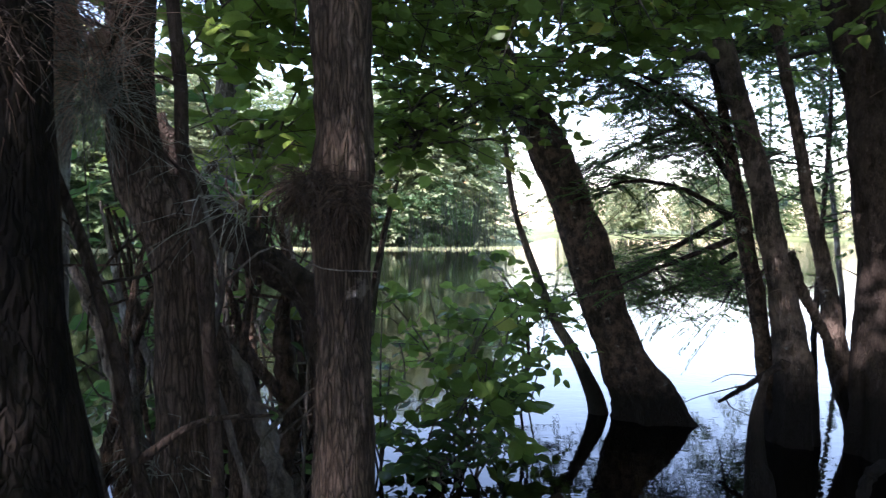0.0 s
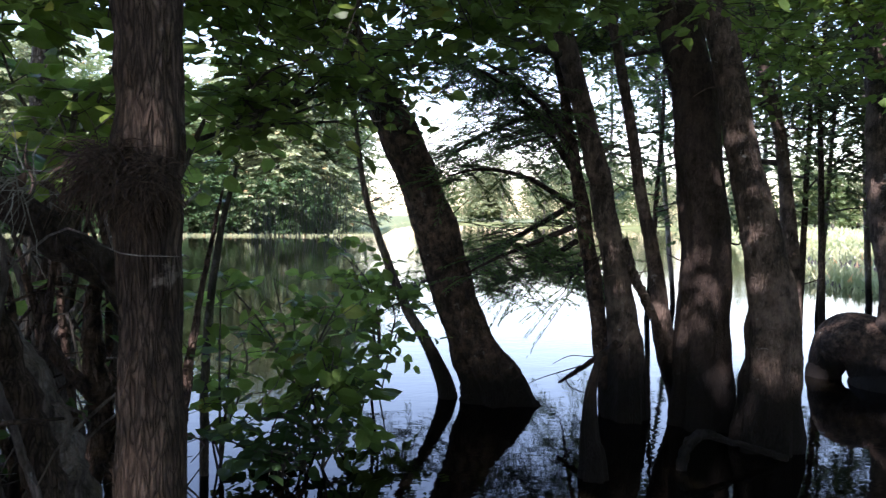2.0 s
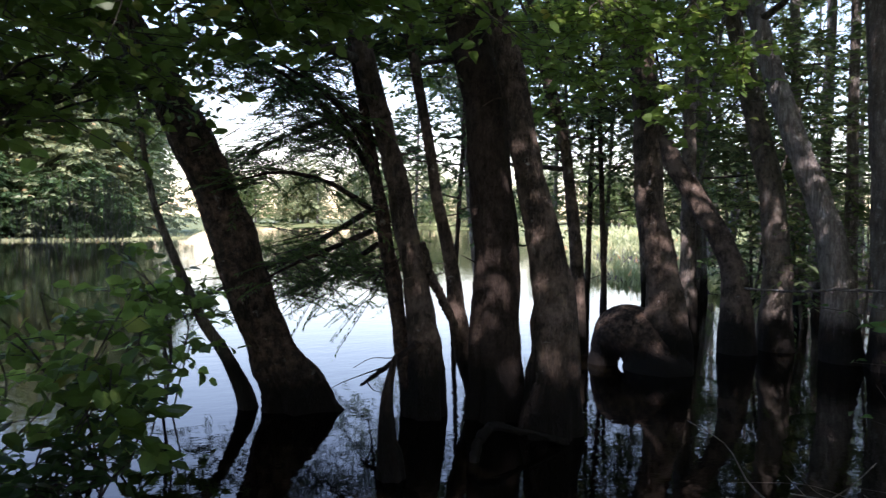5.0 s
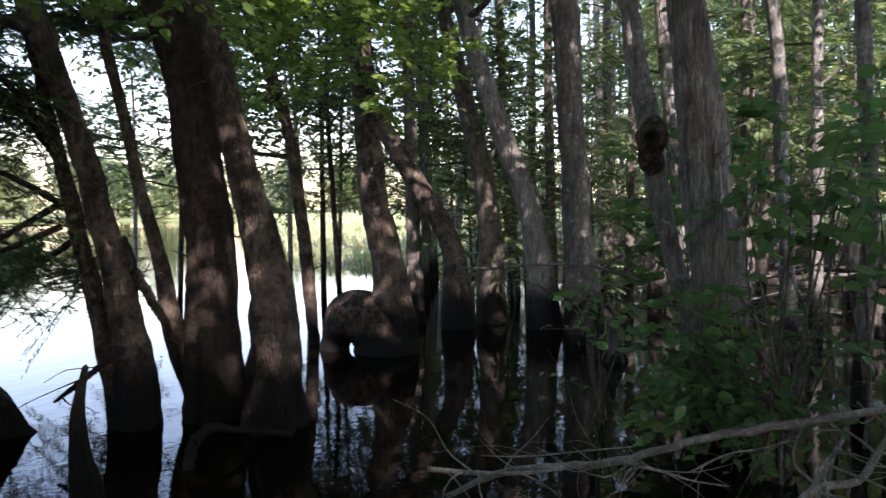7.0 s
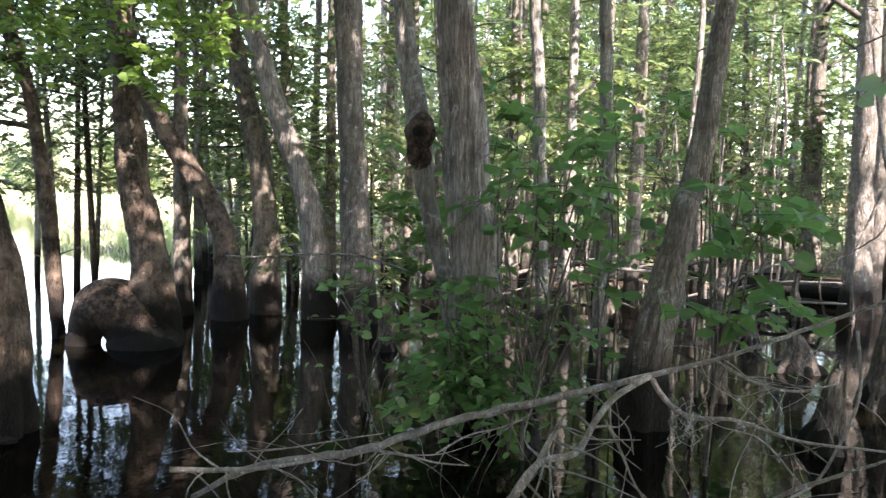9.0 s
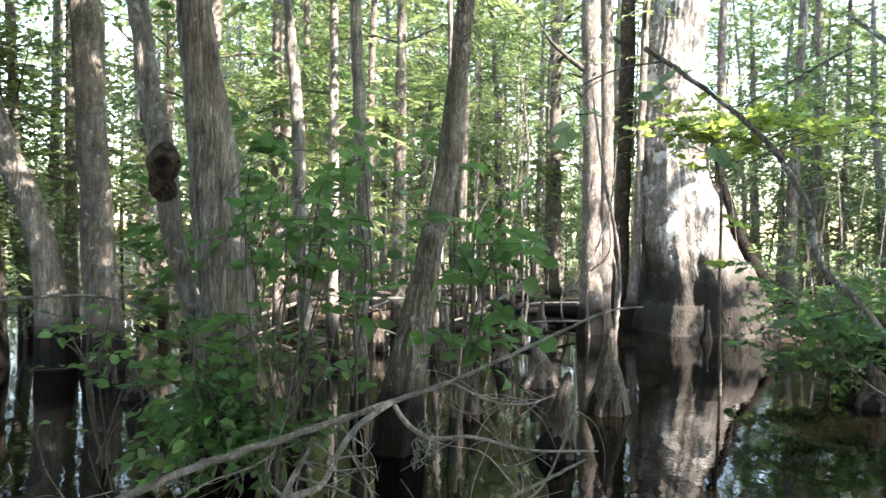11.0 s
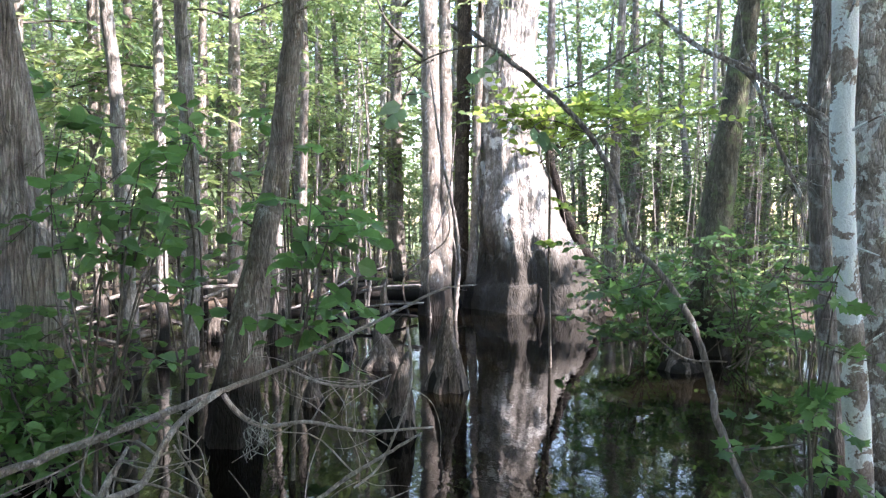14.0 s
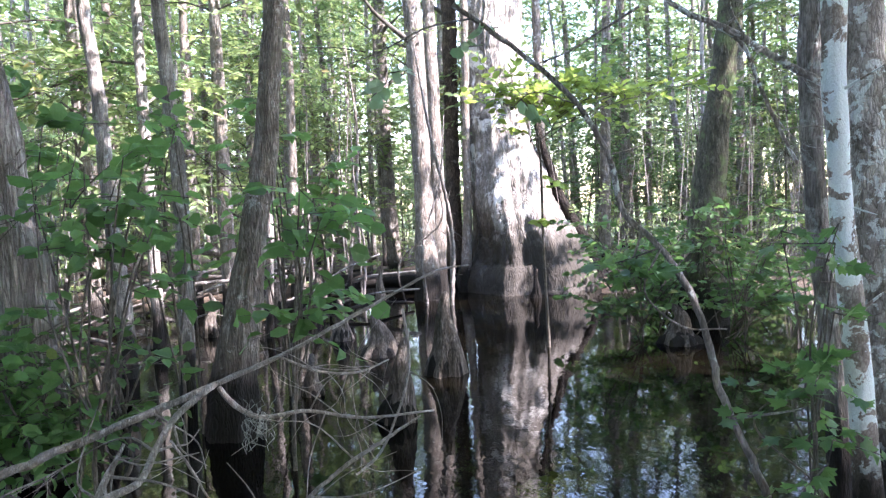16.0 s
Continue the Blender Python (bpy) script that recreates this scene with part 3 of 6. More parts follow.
swamp_tree("cypress_tree", [(-0.26, 1.72, 2.18, 0.079), (-0.25, 1.71, 1.97, 0.077), (-0.25, 1.7, 1.68, 0.082), (-0.24, 1.69, 1.33, 0.071), (-0.25, 1.68, 0.93, 0.082)], "straight brown cypress trunk with furrowed fibrous bark", BARK, 10, 48, 130, 0.045, crown=dict(HIGH, top=(130, 0.34, 7.0)), seed=15, sway=0.1, stubs=0)
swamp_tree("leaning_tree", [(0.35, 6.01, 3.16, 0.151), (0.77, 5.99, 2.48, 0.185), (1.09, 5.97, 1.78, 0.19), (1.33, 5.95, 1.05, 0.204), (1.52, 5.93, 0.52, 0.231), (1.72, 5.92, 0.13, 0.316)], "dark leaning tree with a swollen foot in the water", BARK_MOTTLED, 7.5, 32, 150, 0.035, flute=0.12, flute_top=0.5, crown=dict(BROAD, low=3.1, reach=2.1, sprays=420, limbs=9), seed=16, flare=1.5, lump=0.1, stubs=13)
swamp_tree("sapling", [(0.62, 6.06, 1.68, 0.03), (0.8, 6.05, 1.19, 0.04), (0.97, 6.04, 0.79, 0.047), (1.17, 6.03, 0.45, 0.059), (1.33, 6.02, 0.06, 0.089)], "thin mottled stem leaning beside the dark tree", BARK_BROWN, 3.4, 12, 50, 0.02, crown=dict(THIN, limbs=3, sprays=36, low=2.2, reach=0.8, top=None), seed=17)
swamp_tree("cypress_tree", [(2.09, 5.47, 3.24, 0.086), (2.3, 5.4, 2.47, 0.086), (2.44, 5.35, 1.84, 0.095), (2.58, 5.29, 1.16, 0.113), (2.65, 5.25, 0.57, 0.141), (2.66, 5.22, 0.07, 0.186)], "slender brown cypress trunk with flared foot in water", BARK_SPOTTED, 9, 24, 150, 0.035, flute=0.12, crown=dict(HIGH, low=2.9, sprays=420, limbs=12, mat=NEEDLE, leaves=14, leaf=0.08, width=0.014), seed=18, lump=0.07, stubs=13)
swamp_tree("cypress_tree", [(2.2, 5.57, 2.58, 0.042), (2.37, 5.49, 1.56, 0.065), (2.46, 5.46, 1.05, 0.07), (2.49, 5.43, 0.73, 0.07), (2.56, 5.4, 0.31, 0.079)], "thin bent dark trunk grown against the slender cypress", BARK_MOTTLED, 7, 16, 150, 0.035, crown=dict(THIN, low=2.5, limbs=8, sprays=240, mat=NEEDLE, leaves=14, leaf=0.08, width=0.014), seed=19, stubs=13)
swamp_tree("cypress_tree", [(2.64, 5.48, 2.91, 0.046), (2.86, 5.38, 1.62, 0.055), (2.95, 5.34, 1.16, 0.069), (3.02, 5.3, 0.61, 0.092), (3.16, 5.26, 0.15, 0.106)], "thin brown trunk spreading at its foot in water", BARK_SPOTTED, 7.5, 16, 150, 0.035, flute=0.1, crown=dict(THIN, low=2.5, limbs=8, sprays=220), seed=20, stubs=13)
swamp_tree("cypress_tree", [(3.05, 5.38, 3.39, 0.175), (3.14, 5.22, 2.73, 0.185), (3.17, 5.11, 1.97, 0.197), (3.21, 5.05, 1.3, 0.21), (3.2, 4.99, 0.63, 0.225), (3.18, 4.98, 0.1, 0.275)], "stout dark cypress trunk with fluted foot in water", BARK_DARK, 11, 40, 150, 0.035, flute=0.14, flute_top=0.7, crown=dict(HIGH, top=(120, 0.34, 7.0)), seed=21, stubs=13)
swamp_tree("cypress_tree", [(3.11, 4.93, 3.24, 0.115), (3.2, 4.77, 2.6, 0.115), (3.28, 4.62, 1.95, 0.128), (3.35, 4.51, 1.39, 0.152), (3.37, 4.44, 0.88, 0.188), (3.35, 4.4, 0.24, 0.228)], "stout brown cypress trunk curving away from its twin", BARK_SPOTTED, 11, 36, 150, 0.035, flute=0.14, flute_top=0.6, crown=dict(HIGH, top=(120, 0.34, 7.0)), seed=22, lump=0.07, stubs=13)
swamp_tree("cypress_tree", [(5.32, 7.64, 3.92, 0.1), (5.47, 7.26, 2.6, 0.073), (5.51, 7.09, 1.61, 0.08), (5.52, 6.98, 0.82, 0.086), (5.52, 6.89, 0.02, 0.073)], "thin grey trunk tapering to its foot in water", BARK_SPOTTED, 8, 14, 150, 0.035, crown=dict(THIN, low=2.2, limbs=9, sprays=260, reach=1.6), seed=23, stubs=13)
swamp_tree("tupelo_tree", [(5.85, 6.32, 3.86, 0.147), (5.84, 6.2, 2.59, 0.147), (5.85, 6.07, 1.76, 0.179), (5.89, 5.92, 1, 0.211), (5.89, 5.85, 0.3, 0.288)], "brown tupelo trunk with a swollen arching root", BARK_SPOTTED, 9, 28, 150, 0.035, flute=0.1, crown=dict(OPEN, limbs=8, sprays=160), seed=24, lump=0.07, stubs=13)
swamp_tree("tupelo_tree", [(6.95, 7.49, 3.32, 0.092), (7.12, 7.16, 2.56, 0.131), (7.35, 6.73, 1.8, 0.146), (7.52, 6.39, 1.04, 0.162), (7.52, 6.3, 0.28, 0.231)], "leaning brown trunk crossing its neighbours", BARK_SPOTTED, 8, 20, 60, 0.02, crown=OPEN, seed=25)
swamp_tree("tupelo_tree", [(7.54, 7.24, 3.94, 0.079), (7.48, 7.15, 2.44, 0.103), (7.43, 7.08, 1.25, 0.111), (7.4, 7.02, 0.3, 0.143)], "slim upright brown trunk in shallow water", BARK_BROWN, 8, 16, 50, 0.02, crown=OPEN, seed=26)
swamp_tree("tupelo_tree", [(7.86, 6.47, 4.38, 0.132), (7.97, 6.19, 3.45, 0.14), (8.09, 5.92, 2.53, 0.156), (8.21, 5.65, 1.76, 0.163), (8.26, 5.48, 0.99, 0.194), (8.26, 5.4, 0.29, 0.233)], "leaning reddish trunk catching spots of sun", BARK_RED, 9, 20, 60, 0.02, crown=OPEN, seed=27)
swamp_tree("tupelo_tree", [(8.05, 6.85, 4.01, 0.121), (8.14, 6.59, 2.88, 0.146), (8.21, 6.36, 1.83, 0.17), (8.19, 6.27, 0.87, 0.194), (8.16, 6.23, 0.14, 0.243)], "sunlit brown trunk standing among leaning trunks", BARK_BROWN, 9, 20, 60, 0.02, flute=0.08, crown=OPEN, seed=28)
swamp_tree("cypress_tree", [(8.39, 5.14, 4.32, 0.188), (8.37, 5.05, 3.2, 0.181), (8.33, 4.97, 2.07, 0.188), (8.31, 4.84, 0.72, 0.218), (8.3, 4.8, 0.23, 0.264)], "straight grey cypress trunk with flared foot", BARK_GREY, 11, 24, 60, 0.03, flute=0.12, crown=OPEN, seed=29, sway=0.1)
swamp_tree("tupelo_tree", [(5.43, 2.6, 3.23, 0.08), (5.45, 2.5, 2.57, 0.089), (5.47, 2.41, 2.12, 0.095), (5.46, 2.34, 1.68, 0.086), (5.5, 2.24, 1.24, 0.075), (5.55, 2.1, 0.58, 0.09), (5.57, 2.03, 0.13, 0.12)], "grey-brown trunk with a dark hollow knot at head height", BARK_LICHEN, 9, 24, 90, 0.02, crown=dict(OPEN, top=(120, 0.34, 6.5)), seed=30, lump=0.06)
swamp_tree("cypress_tree", [(5.29, 2.07, 3.12, 0.135), (5.3, 1.965, 2.3, 0.165), (5.3, 1.88, 1.68, 0.182), (5.29, 1.83, 1.19, 0.196), (5.27, 1.8, 0.57, 0.2), (5.25, 1.78, 0.08, 0.21)], "thick upright cypress trunk with stringy grey-brown bark", BARK_RED, 12, 72, 130, 0.045, flute=0.04, flare=1.1, crown=dict(HIGH, top=(230, 0.34, 7.0)), seed=31, sway=0.1)
swamp_tree("tupelo_tree", [(5.94, 0.23, 3.42, 0.073), (5.92, 0.31, 2.56, 0.082), (5.91, 0.38, 1.91, 0.094), (5.9, 0.5, 1.35, 0.112), (5.88, 0.61, 0.75, 0.159), (5.87, 0.68, 0.14, 0.206)], "grey ridged trunk leaning out of the undergrowth", BARK_GREY, 9, 40, 100, 0.06, flute=0.1, crown=dict(OPEN, top=(80, 0.34, 6.5)), seed=32)
swamp_tree("sapling", [(6.93, 1.37, 3.73, 0.056), (6.91, 1.31, 2.71, 0.061), (6.9, 1.25, 1.69, 0.066), (6.88, 1.27, 0.67, 0.066), (6.86, 1.28, 0.01, 0.077)], "thin straight grey trunk behind leafy shrubs", BARK_LICHEN, 8, 14, 50, 0.02, crown=OPEN, seed=33, sway=0.12)
swamp_tree("sapling", [(8.13, 2.47, 4.11, 0.061), (8.11, 2.35, 2.9, 0.073), (8.08, 2.28, 1.68, 0.079), (8.06, 2.2, 0.47, 0.085)], "thin straight grey trunk in the undergrowth", BARK_LICHEN, 8, 14, 50, 0.02, crown=OPEN, seed=34, sway=0.12)
swamp_tree("cypress_tree", [(14.74, -2.92, 6.15, 0.57), (14.69, -2.88, 4.44, 0.64), (14.62, -2.95, 2.73, 0.8), (14.57, -3.07, 1.58, 1.02), (14.52, -3.2, 0.7, 1.27), (14.5, -3.24, 0.15, 1.45)], "huge old cypress with swollen fluted sunlit buttress", BARK_OLD, 15, 120, 180, 0.03, flute=0.075, flute_top=2.6, lump=0.09, crown=dict(OPEN, low=7, reach=3, sprays=240), seed=35, sway=0.05, lobes=9, flare=1.1)
# a solid root; only its near-black colour gives the hollow
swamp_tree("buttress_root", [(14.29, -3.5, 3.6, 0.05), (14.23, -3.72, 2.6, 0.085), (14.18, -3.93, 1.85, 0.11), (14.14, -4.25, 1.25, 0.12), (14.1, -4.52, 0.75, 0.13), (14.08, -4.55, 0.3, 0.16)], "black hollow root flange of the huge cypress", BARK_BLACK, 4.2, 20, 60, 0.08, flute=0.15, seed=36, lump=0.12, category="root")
swamp_tree("cypress_tree", [(14.3, -2.23, 5.99, 0.077), (14.24, -2.19, 4.34, 0.077), (14.19, -2.15, 2.69, 0.077), (14.14, -2.1, 1.04, 0.099), (14.11, -2.01, -0.01, 0.132)], "slim pale trunk growing beside the huge cypress", BARK_GREY, 11, 12, 50, 0.02, crown=OPEN, seed=37, sway=0.08)
swamp_tree("cypress_tree", [(13.38, -1.15, 5.67, 0.174), (13.33, -1.2, 4.14, 0.174), (13.27, -1.21, 2.61, 0.174), (13.23, -1.24, 1.38, 0.194), (13.18, -1.23, 0.21, 0.255)], "pale sunlit trunk with flared foot in water", BARK_GREY, 11, 18, 50, 0.03, flute=0.12, crown=OPEN, seed=38, sway=0.08)
swamp_tree("cypress_tree", [(14.16, -1.5, 5.93, 0.119), (14.1, -1.53, 4.3, 0.13), (14.05, -1.54, 2.67, 0.141), (14, -1.54, 1.37, 0.152), (13.97, -1.5, 0.29, 0.195)], "pale slim sunlit cypress trunk", BARK_GREY, 11, 16, 50, 0.03, flute=0.12, crown=OPEN, seed=39, sway=0.08)
swamp_tree("cypress_tree", [(16.89, -0.61, 6.76, 0.143), (16.8, -0.62, 4.17, 0.143), (16.7, -0.66, 1.58, 0.156), (16.65, -0.73, 0.29, 0.194)], "pale slim cypress trunk in the lit wood", BARK_GREY, 11, 14, 50, 0.03, crown=OPEN, seed=40, sway=0.08)
swamp_tree("cypress_tree", [(15.23, -2.02, 6.28, 0.164), (15.15, -1.99, 3.93, 0.153), (15.07, -1.95, 1.59, 0.164), (15.03, -1.94, 0.29, 0.2)], "slim shaded trunk close to the huge cypress", BARK, 11, 14, 50, 0.03, crown=OPEN, seed=41, sway=0.08)
swamp_tree("maple_tree", [(3.51, -2.4, 2.57, 0.053), (3.49, -2.39, 2.09, 0.051), (3.48, -2.39, 1.72, 0.046), (3.47, -2.41, 1.36, 0.051), (3.45, -2.44, 1.02, 0.053), (3.43, -2.47, 0.44, 0.058)], "slender trunk blotched with white lichen", BARK_PALE, 7, 24, 80, 0.01, crown=dict(THIN, low=4, top=(40, 0.3, 6.0)), seed=42, sway=0.1, lump=0.03)
swamp_tree("maple_tree", [(3.79, -2.72, 2.67, 0.094), (3.77, -2.73, 2.14, 0.102), (3.75, -2.74, 1.6, 0.107), (3.72, -2.78, 0.96, 0.107), (3.69, -2.81, 0.32, 0.112)], "grey maple trunk with flaking lichened bark", BARK_FLAKY, 8, 28, 80, 0.03, crown=dict(THIN, low=4, top=(70, 0.34, 6.0)), seed=43, sway=0.1)
swamp_tree("maple_tree", [(4.19, -2.74, 2.8, 0.058), (4.17, -2.72, 2.2, 0.062), (4.15, -2.72, 1.6, 0.056), (4.12, -2.78, 0.88, 0.056), (4.09, -2.8, 0.16, 0.06)], "brown maple trunk with peeling bark and lichen", BARK_LICHEN, 8, 24, 80, 0.03, crown=dict(THIN, low=4, top=(70, 0.34, 6.0)), seed=44, sway=0.1)
swamp_tree("cypress_tree", [(9.36, -5.06, 4.51, 0.14), (9.33, -4.91, 3.41, 0.16), (9.31, -4.72, 2.32, 0.19), (9.29, -4.61, 1.45, 0.22), (9.27, -4.53, 0.43, 0.28)], "broad mossy trunk leaning in hazy green light", BARK_MOSSY, 11, 24, 60, 0.03, flute=0.1, crown=OPEN, seed=45)


# ---------------------------------------------------------------- dead wood, roots and knees
def dead_branch(name, label, main, sides, seed, mat=DEADWOOD, twigs=0, category="branch"):
    rng = np.random.default_rng(seed)
    path = glide(main, 70)
    here = path[0, :3] * np.array([1, 1, 0])
    root = thing(name, here, label, category)
    path[:, :3] += rng.normal(0, 0.12, (70, 3)) * path[:, 3:4]
    v, f = tube(path, 14, seed, 0.1, 0.05)
    owners = [part("stem", fast_mesh("stem", v - here, f, mat, True), root)]
    lines = [path]
    for k, s in enumerate(sides):
        q = glide(s, 30)
        lines.append(q)
        v, f = tube(q, 8, seed + k, 0.07)
        owners.append(part("side_branch", fast_mesh("side_branch", v - here, f, mat, True), root))
    for k in range(twigs):
        pick = int(rng.integers(len(lines)))
        q = lines[pick]
        i = int(rng.integers(4, len(q)))
        w = rng.normal(0, 0.6, 3) + np.array([-0.1, 0, -0.25])
        rows = [np.r_[q[i, :3], min(q[i, 3] * 0.5, 0.007)]]
        for _ in range(3):
            w = w + rng.normal(0, 0.35, 3)
            w /= np.linalg.norm(w)
            rows.append(np.r_[rows[-1][:3] + w * rng.uniform(0.07, 0.24), rows[-1][3] * 0.68])
        v, f = tube(glide(rows, 10), 5, k, 0.05)
        part("twig", fast_mesh("twig", v - here, f, mat, True), owners[pick])
    return root


dead_branch("fallen_branch", "bare grey fallen branch slanting up from the water", [(3.09, 2.37, 0.11, 0.0146), (3.17, 2.11, 0.27, 0.0185), (3.4, 1.53, 0.42, 0.0202), (3.54, 1.16, 0.58, 0.0196), (3.67, 0.78, 0.7, 0.0190), (3.875, 0.295, 0.855, 0.0146), (3.98, -0.01, 0.96, 0.0112), (4.06, -0.27, 1.08, 0.0101), (4.14, -0.49, 1.18, 0.0090), (4.22, -0.75, 1.29, 0.0067), (4.31, -0.91, 1.3, 0.0039)],
            [[(3.78, 0.29, 0.87, 0.0142), (3.68, 0.41, 0.79, 0.0142), (3.58, 0.48, 0.69, 0.0142), (3.5, 0.54, 0.56, 0.015), (3.39, 0.67, 0.52, 0.0158), (3.29, 0.75, 0.39, 0.0158), (3.22, 0.78, 0.29, 0.0158)], [(3.56, 0.61, 0.7, 0.006), (3.48, 0.65, 0.6, 0.0142), (3.38, 0.7, 0.47, 0.0142), (3.3, 0.75, 0.38, 0.015)], [(3.84, 0.29, 0.84, 0.0128), (3.88, 0.24, 0.75, 0.0128), (3.94, 0.15, 0.67, 0.012), (4.06, -0.05, 0.65, 0.00975), (4.2, -0.3, 0.56, 0.00825), (4.41, -0.7, 0.51, 0.006)], [(3.25, 1.43, 0.48, 0.0075), (3.32, 1.28, 0.46, 0.00675), (3.38, 1.16, 0.43, 0.0045), (3.45, 1.02, 0.42, 0.003)], [(3.38, 1.16, 0.47, 0.0045), (3.45, 1.03, 0.56, 0.0045), (3.52, 0.9, 0.6, 0.00375), (3.57, 0.81, 0.64, 0.003)], [(3.63, 0.45, 0.68, 0.006), (3.66, 0.38, 0.54, 0.006), (3.68, 0.33, 0.42, 0.0045), (3.7, 0.25, 0.29, 0.00375)], [(3.98, 0.03, 0.93, 0.0075), (4.09, -0.14, 0.83, 0.00675), (4.22, -0.33, 0.79, 0.006), (4.33, -0.47, 0.82, 0.00375)], [(2.96, 2.02, 0.45, 0.003), (3.1, 1.88, 0.44, 0.00375), (3.28, 1.66, 0.47, 0.00375), (3.45, 1.48, 0.49, 0.003)], [(2.91, 2.33, 0.32, 0.0142), (3.03, 2.16, 0.31, 0.0135), (3.2, 1.89, 0.33, 0.009), (3.3, 1.77, 0.35, 0.00525)], [(4.5, -0.56, 1.06, 0.00825), (4.43, -0.58, 0.76, 0.00825), (4.31, -0.49, 0.5, 0.00675), (4.2, -0.4, 0.36, 0.00675), (4.08, -0.29, 0.31, 0.00675)]], 61, PALEWOOD, 84)
dead_branch("root", "pale bent root arching out of black water", [(2.48, 4.02, -0.16, 0.036), (2.5, 4.07, 0, 0.036), (2.56, 4.11, 0.15, 0.04), (2.65, 4.14, 0.19, 0.037), (2.93, 4.14, 0.13, 0.022), (3.29, 4.12, 0.02, 0.026)], [], 62, BARK_BROWN)
ar = glide([(5.47, 6.4, -0.42, 0.17), (5.48, 6.41, -0.05, 0.15), (5.52, 6.37, 0.2, 0.215), (5.6, 6.27, 0.33, 0.33), (5.72, 6.1, 0.32, 0.345), (5.81, 5.93, 0.13, 0.36), (5.81, 5.86, -0.41, 0.375)], 50)
root = thing("arched_root", (ar[0, 0], ar[0, 1], 0), "swollen brown tupelo root arching out of the water", "root")
v, f = tube(ar, 28, 64, 0.07, 0.015)
part("root_body", fast_mesh("root_body", v - np.array([ar[0, 0], ar[0, 1], 0]), f, BARK_MOTTLED, True), root)
for k, i in enumerate((0, len(ar) - 1)):
    q, r = ar[i, :3] * np.array([1, 1, 0]), ar[i, 3]
    v, f = tube(glide([(*q + (0, 0, -0.4), r * 1.2), (*q, r * 1.06), (*q + (0, 0, 0.07), r * 1.02), (*q + (0, 0, 0.14), r * 0.9)], 16), 24, 65 + k, 0.07, 0.04)
    part("root_foot", fast_mesh("root_foot", v - np.array([ar[0, 0], ar[0, 1], 0]), f, BARK_DARK, True), root, "black wet swollen foot")
dead_branch("bare_stem", "long bare stem stretched level over the water", [(5.72, 4.66, 1.03, 0.011), (5.77, 4.22, 1.04, 0.013), (5.87, 3.69, 1.1, 0.013), (5.93, 3.23, 1.1, 0.013), (5.97, 2.78, 1, 0.01)], [], 65)
cane = [(3.71, -0.81, 2.47), (3.69, -0.97, 2.35), (3.65, -1.18, 2.17), (3.6, -1.34, 1.98), (3.57, -1.44, 1.77), (3.56, -1.49, 1.55), (3.5, -1.62, 1.4), (3.47, -1.71, 1.25), (3.44, -1.78, 1.04), (3.42, -1.82, 0.83), (3.38, -1.89, 0.62), (3.34, -1.96, 0.42), (3.28, -2.06, -0.1)]
dead_branch("bent_stem", "long grey arching stem hanging with few maple leaves", [(*q, 0.011 + 0.0006 * k) for k, q in enumerate(cane)],
            [[(3.67, -1.62, 2.44, 0.006), (3.73, -1.46, 2.35, 0.005), (3.76, -1.34, 2.28, 0.004), (3.66, -1.16, 2.2, 0.004)], [(3.7, -0.9, 2.41, 0.005), (3.9, -0.7, 2.42, 0.0045), (4.06, -0.5, 2.36, 0.004), (4.1, -0.32, 2.3, 0.003)],
             [(3.5, -1.62, 1.4, 0.006), (3.36, -1.5, 1.22, 0.004), (3.3, -1.62, 1.1, 0.004), (3.3, -1.8, 1.08, 0.003)]], 66, DEADWOOD, 6)
dead_branch("slanting_branch", "grey branch slanting from the lichen-white trunk", [(4.13, -1.8, 2.71, 0.012), (4.06, -1.97, 2.54, 0.014), (3.96, -2.18, 2.4, 0.0165), (3.87, -2.35, 2.25, 0.018), (3.72, -2.56, 2.06, 0.02)],
            [[(4.0, -2.1, 2.45, 0.01), (4.03, -2.27, 2.36, 0.011), (3.99, -2.34, 2.14, 0.01), (3.94, -2.42, 1.9, 0.01), (3.91, -2.48, 1.75, 0.008)]], 67, BARK_FLAKY, 8)
dead_branch("broken_twig", "pale broken twig rising slantwise from black water", [(3.2, 0.1, -0.1, 0.011), (3.26, -0.14, 0.53, 0.009), (3.28, -0.31, 0.66, 0.008), (3.28, -0.48, 0.76, 0.006), (3.28, -0.58, 0.82, 0.004)], [], 58, PALEWOOD, 5)


dead_branch("crossing_limb", "knotty brown limb crossing between two slender trunks", [(2.6, 5.22, 1.44, 0.03), (2.7, 5.23, 1.16, 0.042), (2.82, 5.23, 0.92, 0.04), (2.97, 5.27, 0.67, 0.03)], [], 56, BARK_SPOTTED, 3)
dead_branch("broken_limb", "dark broken limb pointing down to the water", [(2.52, 5.09, 0.64, 0.035), (2.35, 5.16, 0.5, 0.024), (2.19, 5.22, 0.37, 0.02), (2.09, 5.25, 0.3, 0.012)], [], 57, BARK_DARK, 3)


rng_stem = np.random.default_rng(59)
